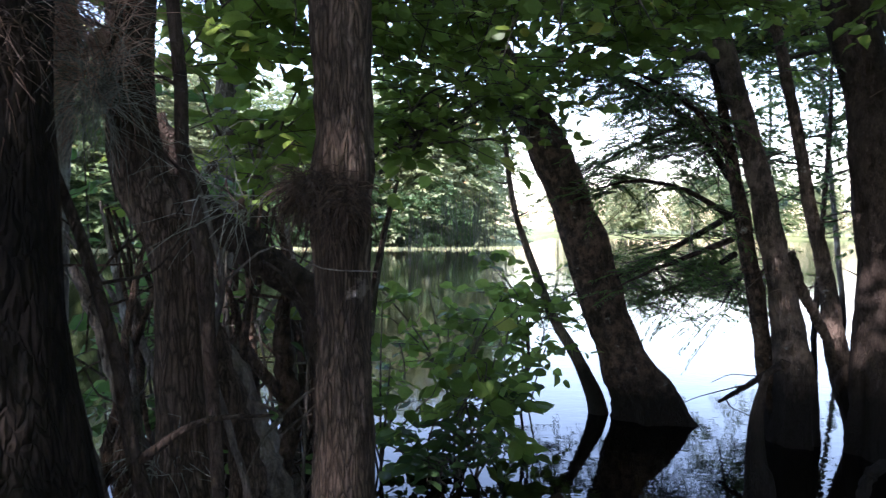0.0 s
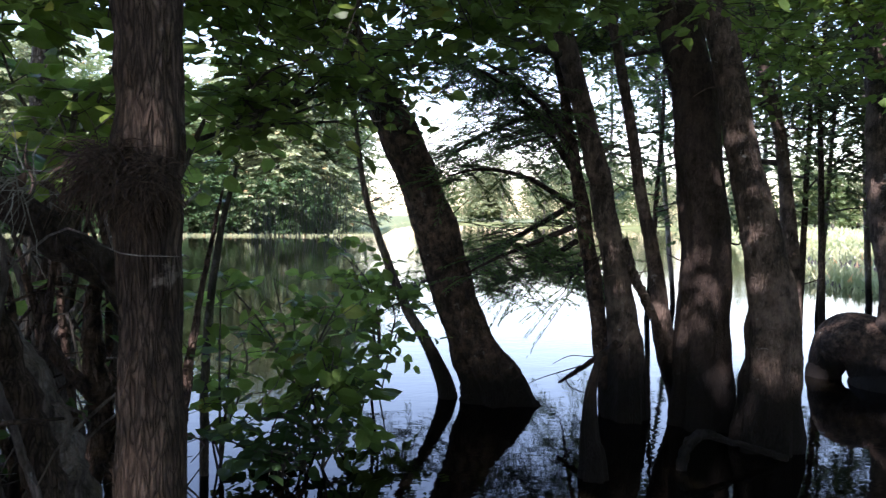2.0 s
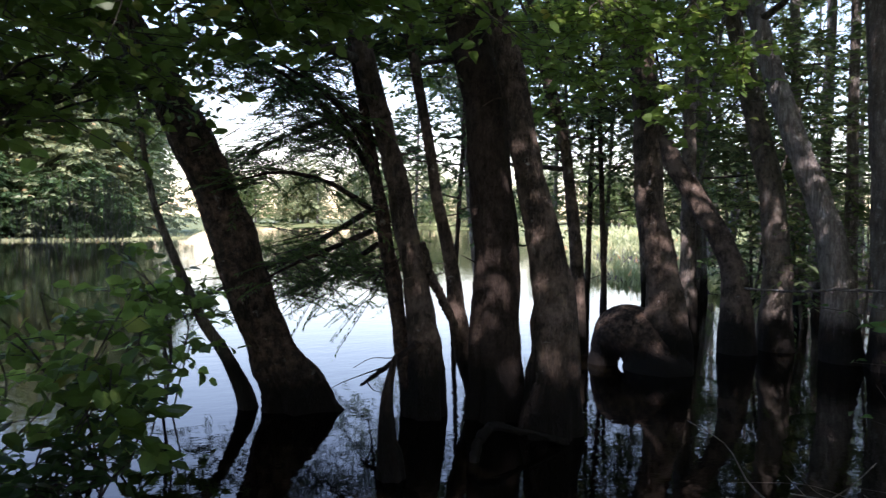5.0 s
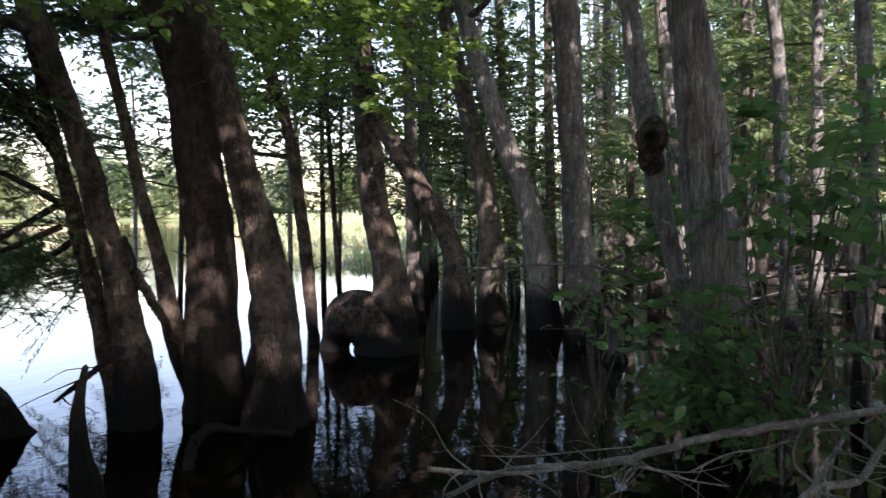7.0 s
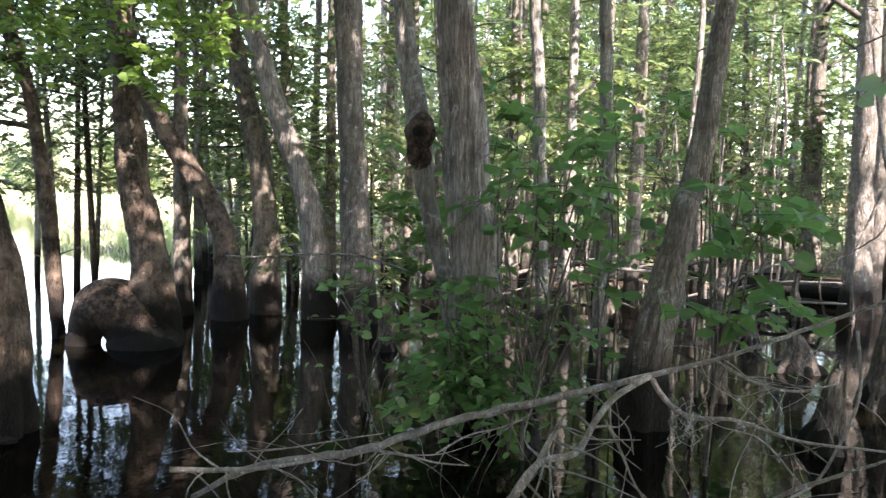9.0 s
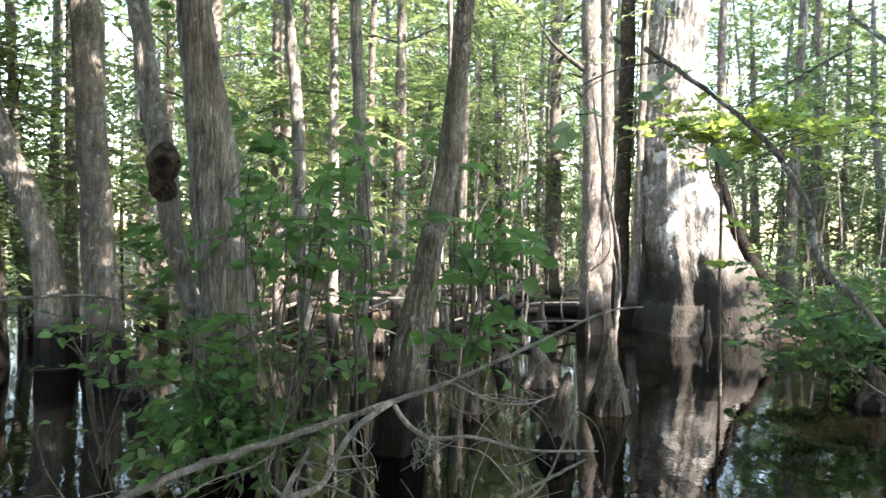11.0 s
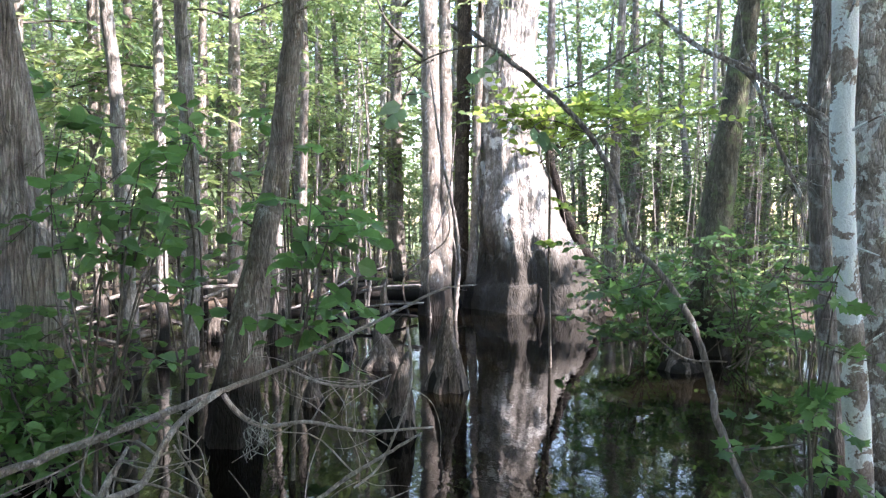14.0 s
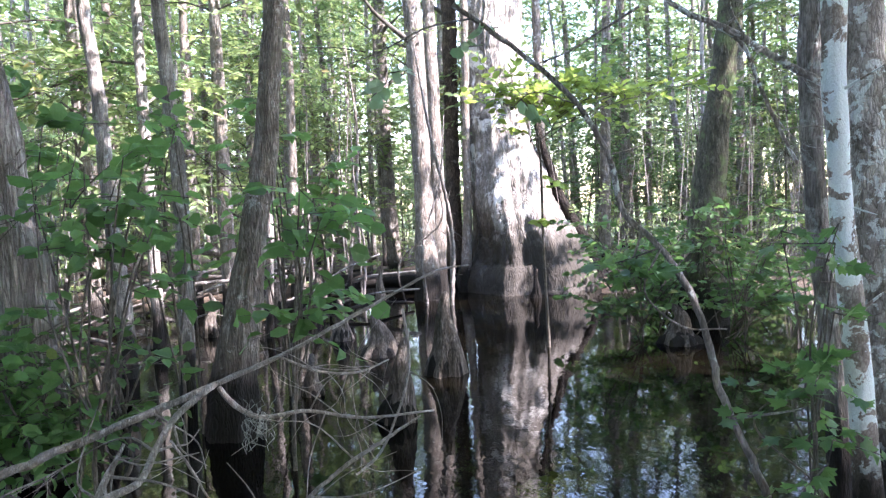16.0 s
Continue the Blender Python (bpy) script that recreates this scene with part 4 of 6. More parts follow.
for k in range(18):
    x, y, h = rng_stem.uniform(11.8, 14.6), rng_stem.uniform(-2.0, 1.6), rng_stem.uniform(1.6, 4.6)
    q, r = rng_stem.normal(0, 0.22, (3, 2)), rng_stem.uniform(0.014, 0.034)
    dead_branch("pale_stem", "thin pale crooked stem rising from the swamp", [(x, y, -0.3, r * 1.5), (x + q[0, 0] * 0.5, y + q[0, 1] * 0.5, h * 0.3, r), (x + q[1, 0], y + q[1, 1], h * 0.65, r * 0.8), (x + q[1, 0] + q[2, 0], y + q[1, 1] + q[2, 1], h, r * 0.35)], [], 400 + k, (PALEWOOD, BARK_GREY, DEADWOOD)[k % 3], 3, "stem")


v, f = tube(glide([(5.43, 2.39, 1.86, 0.03), (5.40, 2.38, 1.95, 0.105), (5.41, 2.40, 2.04, 0.085), (5.38, 2.36, 2.14, 0.125), (5.41, 2.37, 2.24, 0.095), (5.44, 2.39, 2.32, 0.03)], 40), 28, 68, 0.2, 0.06)
burl = new("burl", fast_mesh("burl", v, f, BARK_MOTTLED, True))
tagged(burl, "dark swollen knot on the grey trunk, its hollow a black plug", "burl")
# solid black plug on the knot: the hole's darkness is only its colour
v, f = tube(glide([(5.24, 2.30, 2.16, 0.03), (5.27, 2.32, 2.155, 0.05), (5.36, 2.36, 2.15, 0.045)], 8), 14, 69, 0.1)
hollow = new("hollow", fast_mesh("hollow", v, f, BARK_BLACK, True))
hollow.parent = burl


def knee(x, y, h, r, label, seed, mat=BARK_GREY):
    root = thing("cypress_knee", (x, y, 0), label, "knee", "cypress knees")
    rng = np.random.default_rng(seed)
    rows = [(0, 0, -0.4, r * 1.5), (0, 0, 0, r * 1.12), (rng.normal(0, 0.02), rng.normal(0, 0.02), h * 0.35, r * 0.72), (rng.normal(0, 0.03), rng.normal(0, 0.03), h * 0.7, r * 0.42), (rng.normal(0, 0.04), rng.normal(0, 0.04), h, r * 0.2)]
    v, f = tube(glide(rows, 26), 24, seed, 0.07, 0.05, 0.16, h * 0.7, 7)
    part("knee_body", fast_mesh("knee_body", v, f, mat, True), root)
    v, f = tube(glide([(0, 0, -0.4, r * 1.52), (0, 0, 0, r * 1.15), (0, 0, 0.2 * h, r * 0.9), (0, 0, 0.26 * h, r * 0.7)], 16), 24, seed, 0.07, 0.05, 0.16, h * 0.7, 7)
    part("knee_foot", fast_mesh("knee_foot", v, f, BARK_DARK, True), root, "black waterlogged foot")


for k, (x, y, h, r) in enumerate([(7.42, -1.02, 0.78, 0.2), (5.97, -0.53, 0.62, 0.14), (8.23, -3.75, 0.42, 0.22), (8.55, -0.38, 0.4, 0.24), (12.7, -3.1, 0.5, 0.09), (13.5, 0.75, 0.62, 0.16),
                                  (13.9, -4.5, 0.55, 0.1), (13.6, -3.85, 0.6, 0.12), (9.6, 0.1, 0.5, 0.14), (10.4, 1.9, 0.6, 0.12), (11.2, 0.6, 0.5, 0.13), (12.3, -0.4, 0.7, 0.12), (6.4, 1.75, 0.55, 0.1), (12.9, 1.4, 0.6, 0.15), (7.0, 3.6, 0.4, 0.12), (7.6, 4.3, 0.5, 0.13), (6.9, 0.2, 0.35, 0.1)]):
    knee(x, y, h, r, "grey cypress knee with a black wet foot in water" if k % 3 else "tall fluted grey cypress knee rising from water", 300 + k, BARK_DARK if k in (4, 6, 7) else BARK_KNEE)


knee(1.87, 4.02, 0.77, 0.085, "slim dark pointed cypress knee in bright water", 333, BARK_DARK)
rng_log = np.random.default_rng(76)


def log(points, r, label, seed, mat=DEADWOOD):
    rows = [(*p_, r * (1 - 0.12 * k)) for k, p_ in enumerate(points)]
    path = glide(rows, 30)
    here = path[0, :3] * np.array([1, 1, 0])
    root = thing("log", here, label, "log", "fallen logs")
    v, f = tube(path, 14, seed, 0.07, 0.03)
    part("log_body", fast_mesh("log_body", v - here, f, mat, True), root)


log([(13.5, 4.2, 0.55), (14.2, 2.6, 0.5), (14.6, 0.9, 0.35)], 0.055, "weathered fallen log lying across the wet ground", 71, BARK_BROWN)
log([(11.5, 3.3, 0.5), (11.9, 2.2, 0.62), (12.4, 0.9, 0.5)], 0.035, "thin grey fallen log propped over mud", 72)
log([(15.0, 0.8, 0.2), (15.1, -0.4, 0.2), (15.0, -1.6, 0.12)], 0.17, "dark rotting log at the water's edge", 73, BARK_DARK)
log([(12.8, 1.6, 0.06), (13.2, 0.4, 0.05), (13.4, -0.6, 0.04)], 0.07, "half-sunken brown log in shallow water", 74, BARK_BROWN)
log([(16.0, 5.0, 0.7), (16.8, 3.5, 0.9), (17.5, 2.2, 0.4)], 0.12, "bleached fallen trunk in the lit wood", 75)


# ---------------------------------------------------------------- shrubs with single leaves
def leaf_mesh(name, shape, faces, mat):
    return fast_mesh(name, shape, faces, mat)


for k in range(24):
    a, r, w = radians(rng_log.uniform(60, 92)), rng_log.uniform(11, 16), radians(rng_log.uniform(-70, 70))
    x, y, ln = r * math.sin(a), r * math.cos(a), rng_log.uniform(0.7, 1.6)
    z0, z1 = rng_log.uniform(0.0, 0.35), rng_log.uniform(0.05, 1.0)
    log([(x - ln * math.sin(w), y + ln * math.cos(w), z0), (x, y, (z0 + z1) / 2 + 0.08), (x + ln * math.sin(w), y - ln * math.cos(w), z1)], rng_log.uniform(0.012, 0.05),
        "bleached fallen branch lying over wet ground", 880 + k, DEADWOOD if k % 3 else BARK_DARK)


def maple_shape(bend):
    lobes = [(-150, 0.34), (-118, 0.28), (-78, 0.66), (-58, 0.45), (-40, 0.66), (-22, 0.50), (0, 1.0), (22, 0.50), (40, 0.66), (58, 0.45), (78, 0.66), (118, 0.28), (150, 0.34)]
    v = [(0.28, 0, 0)] + [(0.28 + 0.72 * l * math.cos(radians(a)), 0.72 * l * math.sin(radians(a)), bend * (l ** 2) * (0.6 + 0.4 * math.cos(radians(2 * a)))) for a, l in lobes]
    f = [(0, k, k + 1) for k in range(1, len(lobes))] + [(0, len(lobes), 1)]
    return np.array(v), np.array(f)


OVALS = [leaf_mesh("oval_leaf", OVAL * np.array([1, w_, b_]), OVAL_F, SINGLE["oval"]) for w_, b_ in ((0.7, 1), (0.6, 2.2), (0.8, -0.6))]
MAPLES = [leaf_mesh("maple_leaf", *maple_shape(b_), SINGLE["maple"]) for b_ in (-0.12, 0.1, -0.25)]
RIVER = [leaf_mesh("river_leaf", OVAL * np.array([1, w_, b_]), OVAL_F, SINGLE["river"]) for w_, b_ in ((0.75, 1), (0.64, 2.0), (0.85, -0.6))]
PALES = [leaf_mesh("pale_leaf", OVAL * np.array([1, w_, b_]), OVAL_F, SINGLE["pale"]) for w_, b_ in ((0.8, 1), (0.7, 1.6), (0.9, -0.5))]
# leaves for shrubs in shade, with that shade already in their green
SHADE_TONED = [leaf_mesh("shade_toned_leaf", OVAL * np.array([1, w_, b_]), OVAL_F, SINGLE["shade"]) for w_, b_ in ((0.65, 1), (0.55, 2.0), (0.75, -0.6))]
FRESH = [leaf_mesh("fresh_leaf", OVAL * np.array([1, w_, b_]), OVAL_F, SINGLE["fresh"]) for w_, b_ in ((0.62, 1), (0.55, 1.8), (0.7, -0.6))]


def shrub(name, at, label, stems, shapes, size, seed, per=9, spread=0.55, kinds="shrub", droop=0.35, twig_span=0.38, sprays=5, stem_mat=TWIG, single=46):
    """Stems as rows of x, y, z, radius; leafy twigs along their upper part; many leaves objects of their own."""
    rng = np.random.default_rng(seed)
    here = np.array(at, float)
    root = thing(name, here, label, kinds)
    rows = []
    for k, s in enumerate(stems):
        path = glide(s, 24)
        v, f = tube(path, 7, seed + k, 0.06)
        stem = part("stem", fast_mesh("stem", v - here, f, stem_mat, True), root)
        i = np.clip((rng.uniform(0.35, 1, sprays) * 23).astype(int), 0, 23)
        i[0] = 23
        c = path[i, :3]
        a = rng.uniform(0, 2 * np.pi, sprays)
        d = np.stack([np.cos(a), np.sin(a), rng.uniform(-0.1, 0.5, sprays)], 1) * spread + rng.normal(0, 0.15, (sprays, 3))
        pos, way, up, length, (ta, tb) = spray_layout(rng, c, d, per, twig_span, size, droop, 0.75)
        for q in range(sprays):
            v, f = sticks(ta[q:q + 1], tb[q:q + 1], 0.004)
            part("twig", fast_mesh("twig", v - here, f, stem_mat), stem)
        rows.append((pos, way, up, length))
    pos, way, up, length = (np.concatenate(q) for q in zip(*rows))
    order = rng.permutation(len(pos))
    mats = shapes[0].materials[0]
    for n_, i in enumerate(order[:single]):
        x_ = Vector(way[i]).normalized()
        y_ = Vector(up[i]).cross(x_).normalized()
        ob = new("leaf", shapes[n_ % len(shapes)])
        ob.parent = root
        ob.matrix_basis = Matrix.Translation(Vector(pos[i] - here)) @ Matrix((x_, y_, x_.cross(y_))).transposed().to_4x4() @ Matrix.Scale(length[i], 4)
    pieces = []
    for n_, me in enumerate(shapes):
        i = order[single:][n_::len(shapes)]
        if len(i):
            shape = np.array([v_.co for v_ in me.vertices])
            tri = np.array([list(p_.vertices) for p_ in me.polygons])
            pieces.append(stamp(shape, tri, pos[i] - here, way[i], up[i], length[i]))
    if pieces:
        v, f = join(pieces)
        part("foliage", fast_mesh("foliage", v, f, JOINED[mats.name]), root, kind="stuff")
    return root


def fan(rng, base, targets, r=0.008):
    """One main stem from the foot, and bowed side stems from it to each target."""
    base = np.array(base, float)
    middle = np.mean(targets, axis=0)
    hub = base * 0.42 + middle * 0.58
    hub[:2] += rng.normal(0, 0.05, 2)
    top = middle + rng.normal(0, 0.06, 3)
    knee_ = base * 0.7 + hub * 0.3 + np.r_[rng.normal(0, 0.04, 2), 0]
    out_ = [[(*base, r * 1.9), (*knee_, r * 1.6), (*hub, r * 1.2), (*top, r * 0.5)]]
    for q in targets:
        q = np.array(q, float)
        s_ = rng.uniform(0.25, 1.0)
        b0 = (base * (1 - s_) + hub * s_) if rng.uniform() < 0.75 else base + np.r_[rng.normal(0, 0.15, 2), 0]
        mid = b0 * 0.45 + q * 0.55 + np.r_[rng.normal(0, 0.06, 2), 0.15 * abs(q[2] - b0[2])]
        out_.append([(*b0, r), (*mid, r * 0.8), (*q, r * 0.45)])
    return out_


rng = np.random.default_rng(80)


def cloud(center, size, n):
    return [np.array(center) + rng.uniform(-1, 1, 3) * np.array(size) for _ in range(n)]


shrub("leafy_shrub", (4.95, 1.6, 0), "bushy green shrub with pointed leaves over black water", fan(rng, (4.95, 1.6, -0.1), cloud((4.8, 1.72, 0.78), (0.3, 0.42, 0.5), 16)), OVALS, 0.105, 81, per=10, sprays=5)
shrub("leafy_shrub", (5.2, 1.3, 0), "green shrub with pointed leaves among thin stems", fan(rng, (5.2, 1.3, -0.1), cloud((4.95, 1.35, 0.85), (0.3, 0.35, 0.45), 13)), SHADE_TONED, 0.095, 82, per=4, sprays=3)
shrub("leafy_shrub", (5.1, 2.75, 0), "small green shrub leaning over the water", fan(rng, (5.1, 2.6, -0.1), cloud((4.8, 2.55, 0.95), (0.25, 0.35, 0.2), 4)), OVALS, 0.09, 83, per=4, sprays=3)
shrub("leafy_sapling", (4.7, 1.2, 0), "young tree with broad rounded green leaves", fan(rng, (4.7, 1.2, -0.1), cloud((4.85, 1.1, 1.95), (0.2, 0.45, 0.4), 8)), OVALS, 0.14, 84, per=5, sprays=4)
shrub("leafy_sapling", (5.1, 0.1, 0), "young tree with rounded leaves beside grey trunk", fan(rng, (5.1, 0.15, -0.1), cloud((4.95, 0.12, 1.65), (0.2, 0.4, 0.2), 5)), OVALS, 0.155, 85, per=5, sprays=4)
shrub("maple_sprig", (3.5, -1.6, 1.4), "sunlit sprig of lobed maple leaves on the arching stem", [[(3.5, -1.62, 1.4, 0.005), (3.46, -1.5, 1.37, 0.003), (3.42, -1.36, 1.34, 0.002)], [(3.5, -1.62, 1.4, 0.004), (3.43, -1.56, 1.34, 0.003), (3.38, -1.5, 1.3, 0.002)]], MAPLES, 0.1, 86, per=6, sprays=3, twig_span=0.16, kinds="leaves")
shrub("maple_sapling", (3.3, -2.1, 0), "young red maple with lobed leaves beside pale trunk", fan(rng, (3.3, -2.15, -0.1), cloud((3.3, -2.1, 1.0), (0.15, 0.13, 0.5), 8), 0.005), MAPLES, 0.095, 87, per=5, sprays=3, twig_span=0.2)
shrub("leafy_sapling", (5.7, 1.0, 0), "slim young leafy tree among grey trunks", fan(rng, (5.7, 1.0, -0.1), cloud((5.6, 1.15, 2.0), (0.3, 0.4, 0.5), 5)), OVALS, 0.14, 131, per=5, sprays=3)
shrub("leafy_shrub", (6.4, 2.4, 0), "leafy shrub standing behind the thick trunk", fan(rng, (6.4, 2.4, -0.1), cloud((6.5, 2.9, 1.5), (0.4, 0.5, 0.7), 10)), OVALS, 0.14, 132, per=7, sprays=4)
shrub("leafy_shrub", (6.9, 0.4, 0), "leafy green sapling behind the leaning trunk", fan(rng, (6.9, 0.4, -0.1), cloud((6.9, 0.5, 2.3), (0.3, 0.7, 0.6), 6)), OVALS, 0.14, 133, per=7, sprays=4)
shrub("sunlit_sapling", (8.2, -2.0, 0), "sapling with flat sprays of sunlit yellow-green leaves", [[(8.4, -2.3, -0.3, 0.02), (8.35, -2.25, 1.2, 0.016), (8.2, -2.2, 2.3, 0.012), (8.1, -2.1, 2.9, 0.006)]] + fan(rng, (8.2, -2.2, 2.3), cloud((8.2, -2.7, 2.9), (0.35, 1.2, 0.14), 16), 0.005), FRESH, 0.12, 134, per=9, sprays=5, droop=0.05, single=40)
shrub("shady_shrub", (8.3, -4.3, 0), "dense dark shrub under the mossy trunk", fan(rng, (8.3, -4.3, -0.1), cloud((8.2, -4.6, 0.95), (0.5, 1.1, 0.6), 20)), SHADE_TONED, 0.11, 135, per=8, sprays=5, spread=0.8, twig_span=0.5)
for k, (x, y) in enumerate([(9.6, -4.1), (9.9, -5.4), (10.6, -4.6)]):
    shrub("shady_shrub", (x, y, 0), "dense dark shrub on the wet bank", fan(rng, (x, y, -0.1), cloud((x, y, 0.8), (0.5, 0.8, 0.6), 12)), SHADE_TONED, 0.14, 174 + k, per=9, sprays=5, spread=0.8, twig_span=0.5, single=10)
for k, (x, y, z) in enumerate([(6.2, 2.0, 2.7)]):
    shrub("leafy_sapling", (x, y, 0), "tall young tree with broad shaded leaves", fan(rng, (x, y, -0.2), cloud((x, y, z), (0.45, 0.6, 0.6), 8), 0.007), OVALS, 0.16, 141 + k, per=6, sprays=4, twig_span=0.45, single=30)
shrub("leaf_cluster", (3.6, -0.95, 2.4), "pale broad leaves hanging in clusters on thin twigs", [[(3.66, -1.0, 2.36, 0.003), (3.58, -0.94, 2.32, 0.0025), (3.55, -0.92, 2.26, 0.002)], [(3.6, -1.3, 2.02, 0.003), (3.56, -1.1, 2.06, 0.0025), (3.53, -1.02, 2.0, 0.002)], [(3.95, -0.66, 2.4, 0.003), (3.7, -0.55, 2.26, 0.0025), (3.58, -0.51, 2.12, 0.002)]],
      PALES, 0.09, 136, per=4, sprays=2, twig_span=0.09, kinds="leaves", droop=0.7)
shrub("leafy_shrub", (-0.75, 3.0, 0), "nearly leafless shrub between the cypress trunks", fan(rng, (-0.75, 3.0, -0.2), cloud((-0.7, 3.0, 1.3), (0.35, 0.2, 0.6), 8)), SHADE_TONED, 0.09, 138, per=2, sprays=2, single=10)
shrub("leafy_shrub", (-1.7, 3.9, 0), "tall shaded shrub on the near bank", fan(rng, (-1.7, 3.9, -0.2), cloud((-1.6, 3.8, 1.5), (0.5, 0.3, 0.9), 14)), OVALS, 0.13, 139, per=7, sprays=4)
shrub("leafy_shrub", (-1.2, 3.6, 0), "dark bare-stemmed shrub in the shaded thicket", fan(rng, (-1.2, 3.6, -0.2), cloud((-1.1, 3.4, 0.8), (0.5, 0.3, 0.5), 9)), SHADE_TONED, 0.1, 122, per=3, sprays=2, single=14)
shrub("shady_shrub", (8.7, -3.5, 0), "dense dark green shrub at the water's edge", fan(rng, (8.7, -3.5, -0.1), cloud((8.7, -3.6, 0.9), (0.4, 0.9, 0.6), 16)), SHADE_TONED, 0.11, 88, per=8, sprays=5, spread=0.8, twig_span=0.5)
shrub("leafy_shrub", (-1.0, 2.5, 0), "low dark bare shrub in the tangled thicket", fan(rng, (-1.0, 2.5, -0.2), cloud((-1.0, 2.5, 0.4), (0.25, 0.15, 0.35), 8)), SHADE_TONED, 0.08, 152, per=2, sprays=2, single=8)
shrub("waterside_bush", (0.25, 4.9, 0), "broad-leaved bush standing in the sunlit shallows", fan(rng, (0.25, 4.9, -0.2), cloud((0.0, 4.75, 0.95), (0.5, 0.3, 0.3), 8)), RIVER, 0.15, 89, per=7, sprays=3)
shrub("waterside_bush", (0.1, 4.5, 0), "low dark bush with broad leaves near the water", fan(rng, (0.1, 4.5, -0.2), cloud((0.25, 4.6, 0.75), (0.45, 0.25, 0.25), 6)), RIVER, 0.15, 90, per=7, sprays=3)
shrub("broadleaf_tree", (-0.75, 4.1, 0), "broad-leaved tree arching its branches over the water",
      [[(-0.75, 4.1, -0.3, 0.035), (-0.72, 4.1, 1.0, 0.03), (-0.6, 4.05, 1.75, 0.022), (-0.45, 4.0, 2.1, 0.012)]] + fan(rng, (-0.6, 4.05, 1.95), cloud((0.15, 4.1, 2.32), (0.6, 0.3, 0.24), 10), 0.009), RIVER, 0.11, 91, per=7, sprays=4, kinds="tree")
shrub("broadleaf_tree", (-0.5, 4.4, 0), "leafy young tree spreading over the shallows",
      [[(-0.5, 4.4, -0.3, 0.03), (-0.48, 4.4, 0.9, 0.026), (-0.4, 4.35, 1.5, 0.02), (-0.3, 4.3, 1.9, 0.01)]] + fan(rng, (-0.42, 4.35, 1.95), cloud((0.3, 4.3, 2.4), (0.75, 0.3, 0.3), 10), 0.008), RIVER, 0.108, 121, per=7, sprays=4, kinds="tree")
shrub("broadleaf_tree", (-0.95, 3.3, 0), "young broad-leaved tree with sunlit fresh leaves",
      [[(-0.95, 3.3, -0.3, 0.03), (-0.93, 3.28, 1.0, 0.025), (-0.9, 3.25, 1.7, 0.018), (-0.85, 3.2, 2.1, 0.01)]] + fan(rng, (-0.9, 3.25, 1.5), cloud((-0.85, 3.2, 2.1), (0.4, 0.2, 0.35), 8), 0.008), RIVER, 0.128, 93, per=7, sprays=4, kinds="tree")
for k, (cx, cy, cz, sx, sz) in enumerate([(-0.7, 3.3, 2.6, 0.35, 0.25), (-1.3, 3.4, 2.6, 0.35, 0.3), (-0.15, 3.5, 2.62, 0.35, 0.25), (0.3, 3.6, 2.55, 0.3, 0.25), (0.75, 3.4, 2.6, 0.35, 0.2), (1.1, 4.1, 2.85, 0.35, 0.25), (1.7, 4.3, 2.95, 0.4, 0.25), (2.3, 4.0, 2.95, 0.4, 0.2), (-0.1, 4.0, 2.75, 0.45, 0.35), (0.45, 4.1, 2.7, 0.4, 0.3), (-0.55, 3.9, 2.8, 0.4, 0.3), (-1.0, 3.7, 2.75, 0.3, 0.25)]):
    shrub("hanging_bough", (cx, cy, 3.4), "leafy bough hanging down from the canopy overhead",
          [[(cx - 0.3, cy, 3.6, 0.02), (cx - 0.1, cy, 3.2, 0.014), (cx, cy, 2.9, 0.008)]] + fan(rng, (cx, cy, 3.1), cloud((cx, cy, cz), (sx, 0.3, sz), 7), 0.007), RIVER, 0.1, 92 + 2 * k, per=7, sprays=3, kinds="bough")


for k, (cx, cy, cz, sx, sz, big) in enumerate([(0.9, 3.93, 2.72, 0.3, 0.2, 0.11), (1.29, 4.15, 2.75, 0.3, 0.2, 0.11), (1.55, 4.09, 2.9, 0.3, 0.2, 0.11), (2.8, 5.93, 3.3, 0.5, 0.3, 0.1), (3.21, 6.06, 2.95, 0.45, 0.3, 0.1), (3.64, 5.3, 3.15, 0.45, 0.3, 0.1), (4.47, 5.9, 3.0, 0.5, 0.4, 0.1), (4.39, 5.3, 3.3, 0.5, 0.3, 0.1), (5.2, 7.4, 2.9, 0.6, 0.5, 0.1), (-0.85, 3.2, 2.3, 0.3, 0.15, 0.12), (-0.43, 3.95, 2.6, 0.3, 0.2, 0.1), (-0.2, 4.2, 2.6, 0.3, 0.2, 0.1)]):
    shrub("hanging_bough", (cx, cy, 3.6), "leafy bough hanging down from the canopy overhead",
          [[(cx - 0.3, cy, 4.0, 0.02), (cx - 0.1, cy, 3.6, 0.014), (cx, cy, cz + 0.3, 0.008)]] + fan(rng, (cx, cy, cz + 0.5), cloud((cx, cy, cz), (sx, 0.4, sz), 4), 0.006), RIVER, big, 160 + k, per=9, sprays=5, kinds="bough", single=4, spread=0.7, twig_span=0.45)


shrub("waterside_bush", (0.15, 4.4, 0), "low dark bush spreading its leaves over the water", fan(rng, (0.2, 4.4, -0.2), cloud((0.1, 4.4, 0.28), (0.45, 0.25, 0.18), 6)), SHADE_TONED, 0.12, 137, per=6, sprays=3)


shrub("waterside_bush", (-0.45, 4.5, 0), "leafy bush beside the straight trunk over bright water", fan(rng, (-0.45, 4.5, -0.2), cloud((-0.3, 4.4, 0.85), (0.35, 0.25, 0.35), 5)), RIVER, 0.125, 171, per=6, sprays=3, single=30)
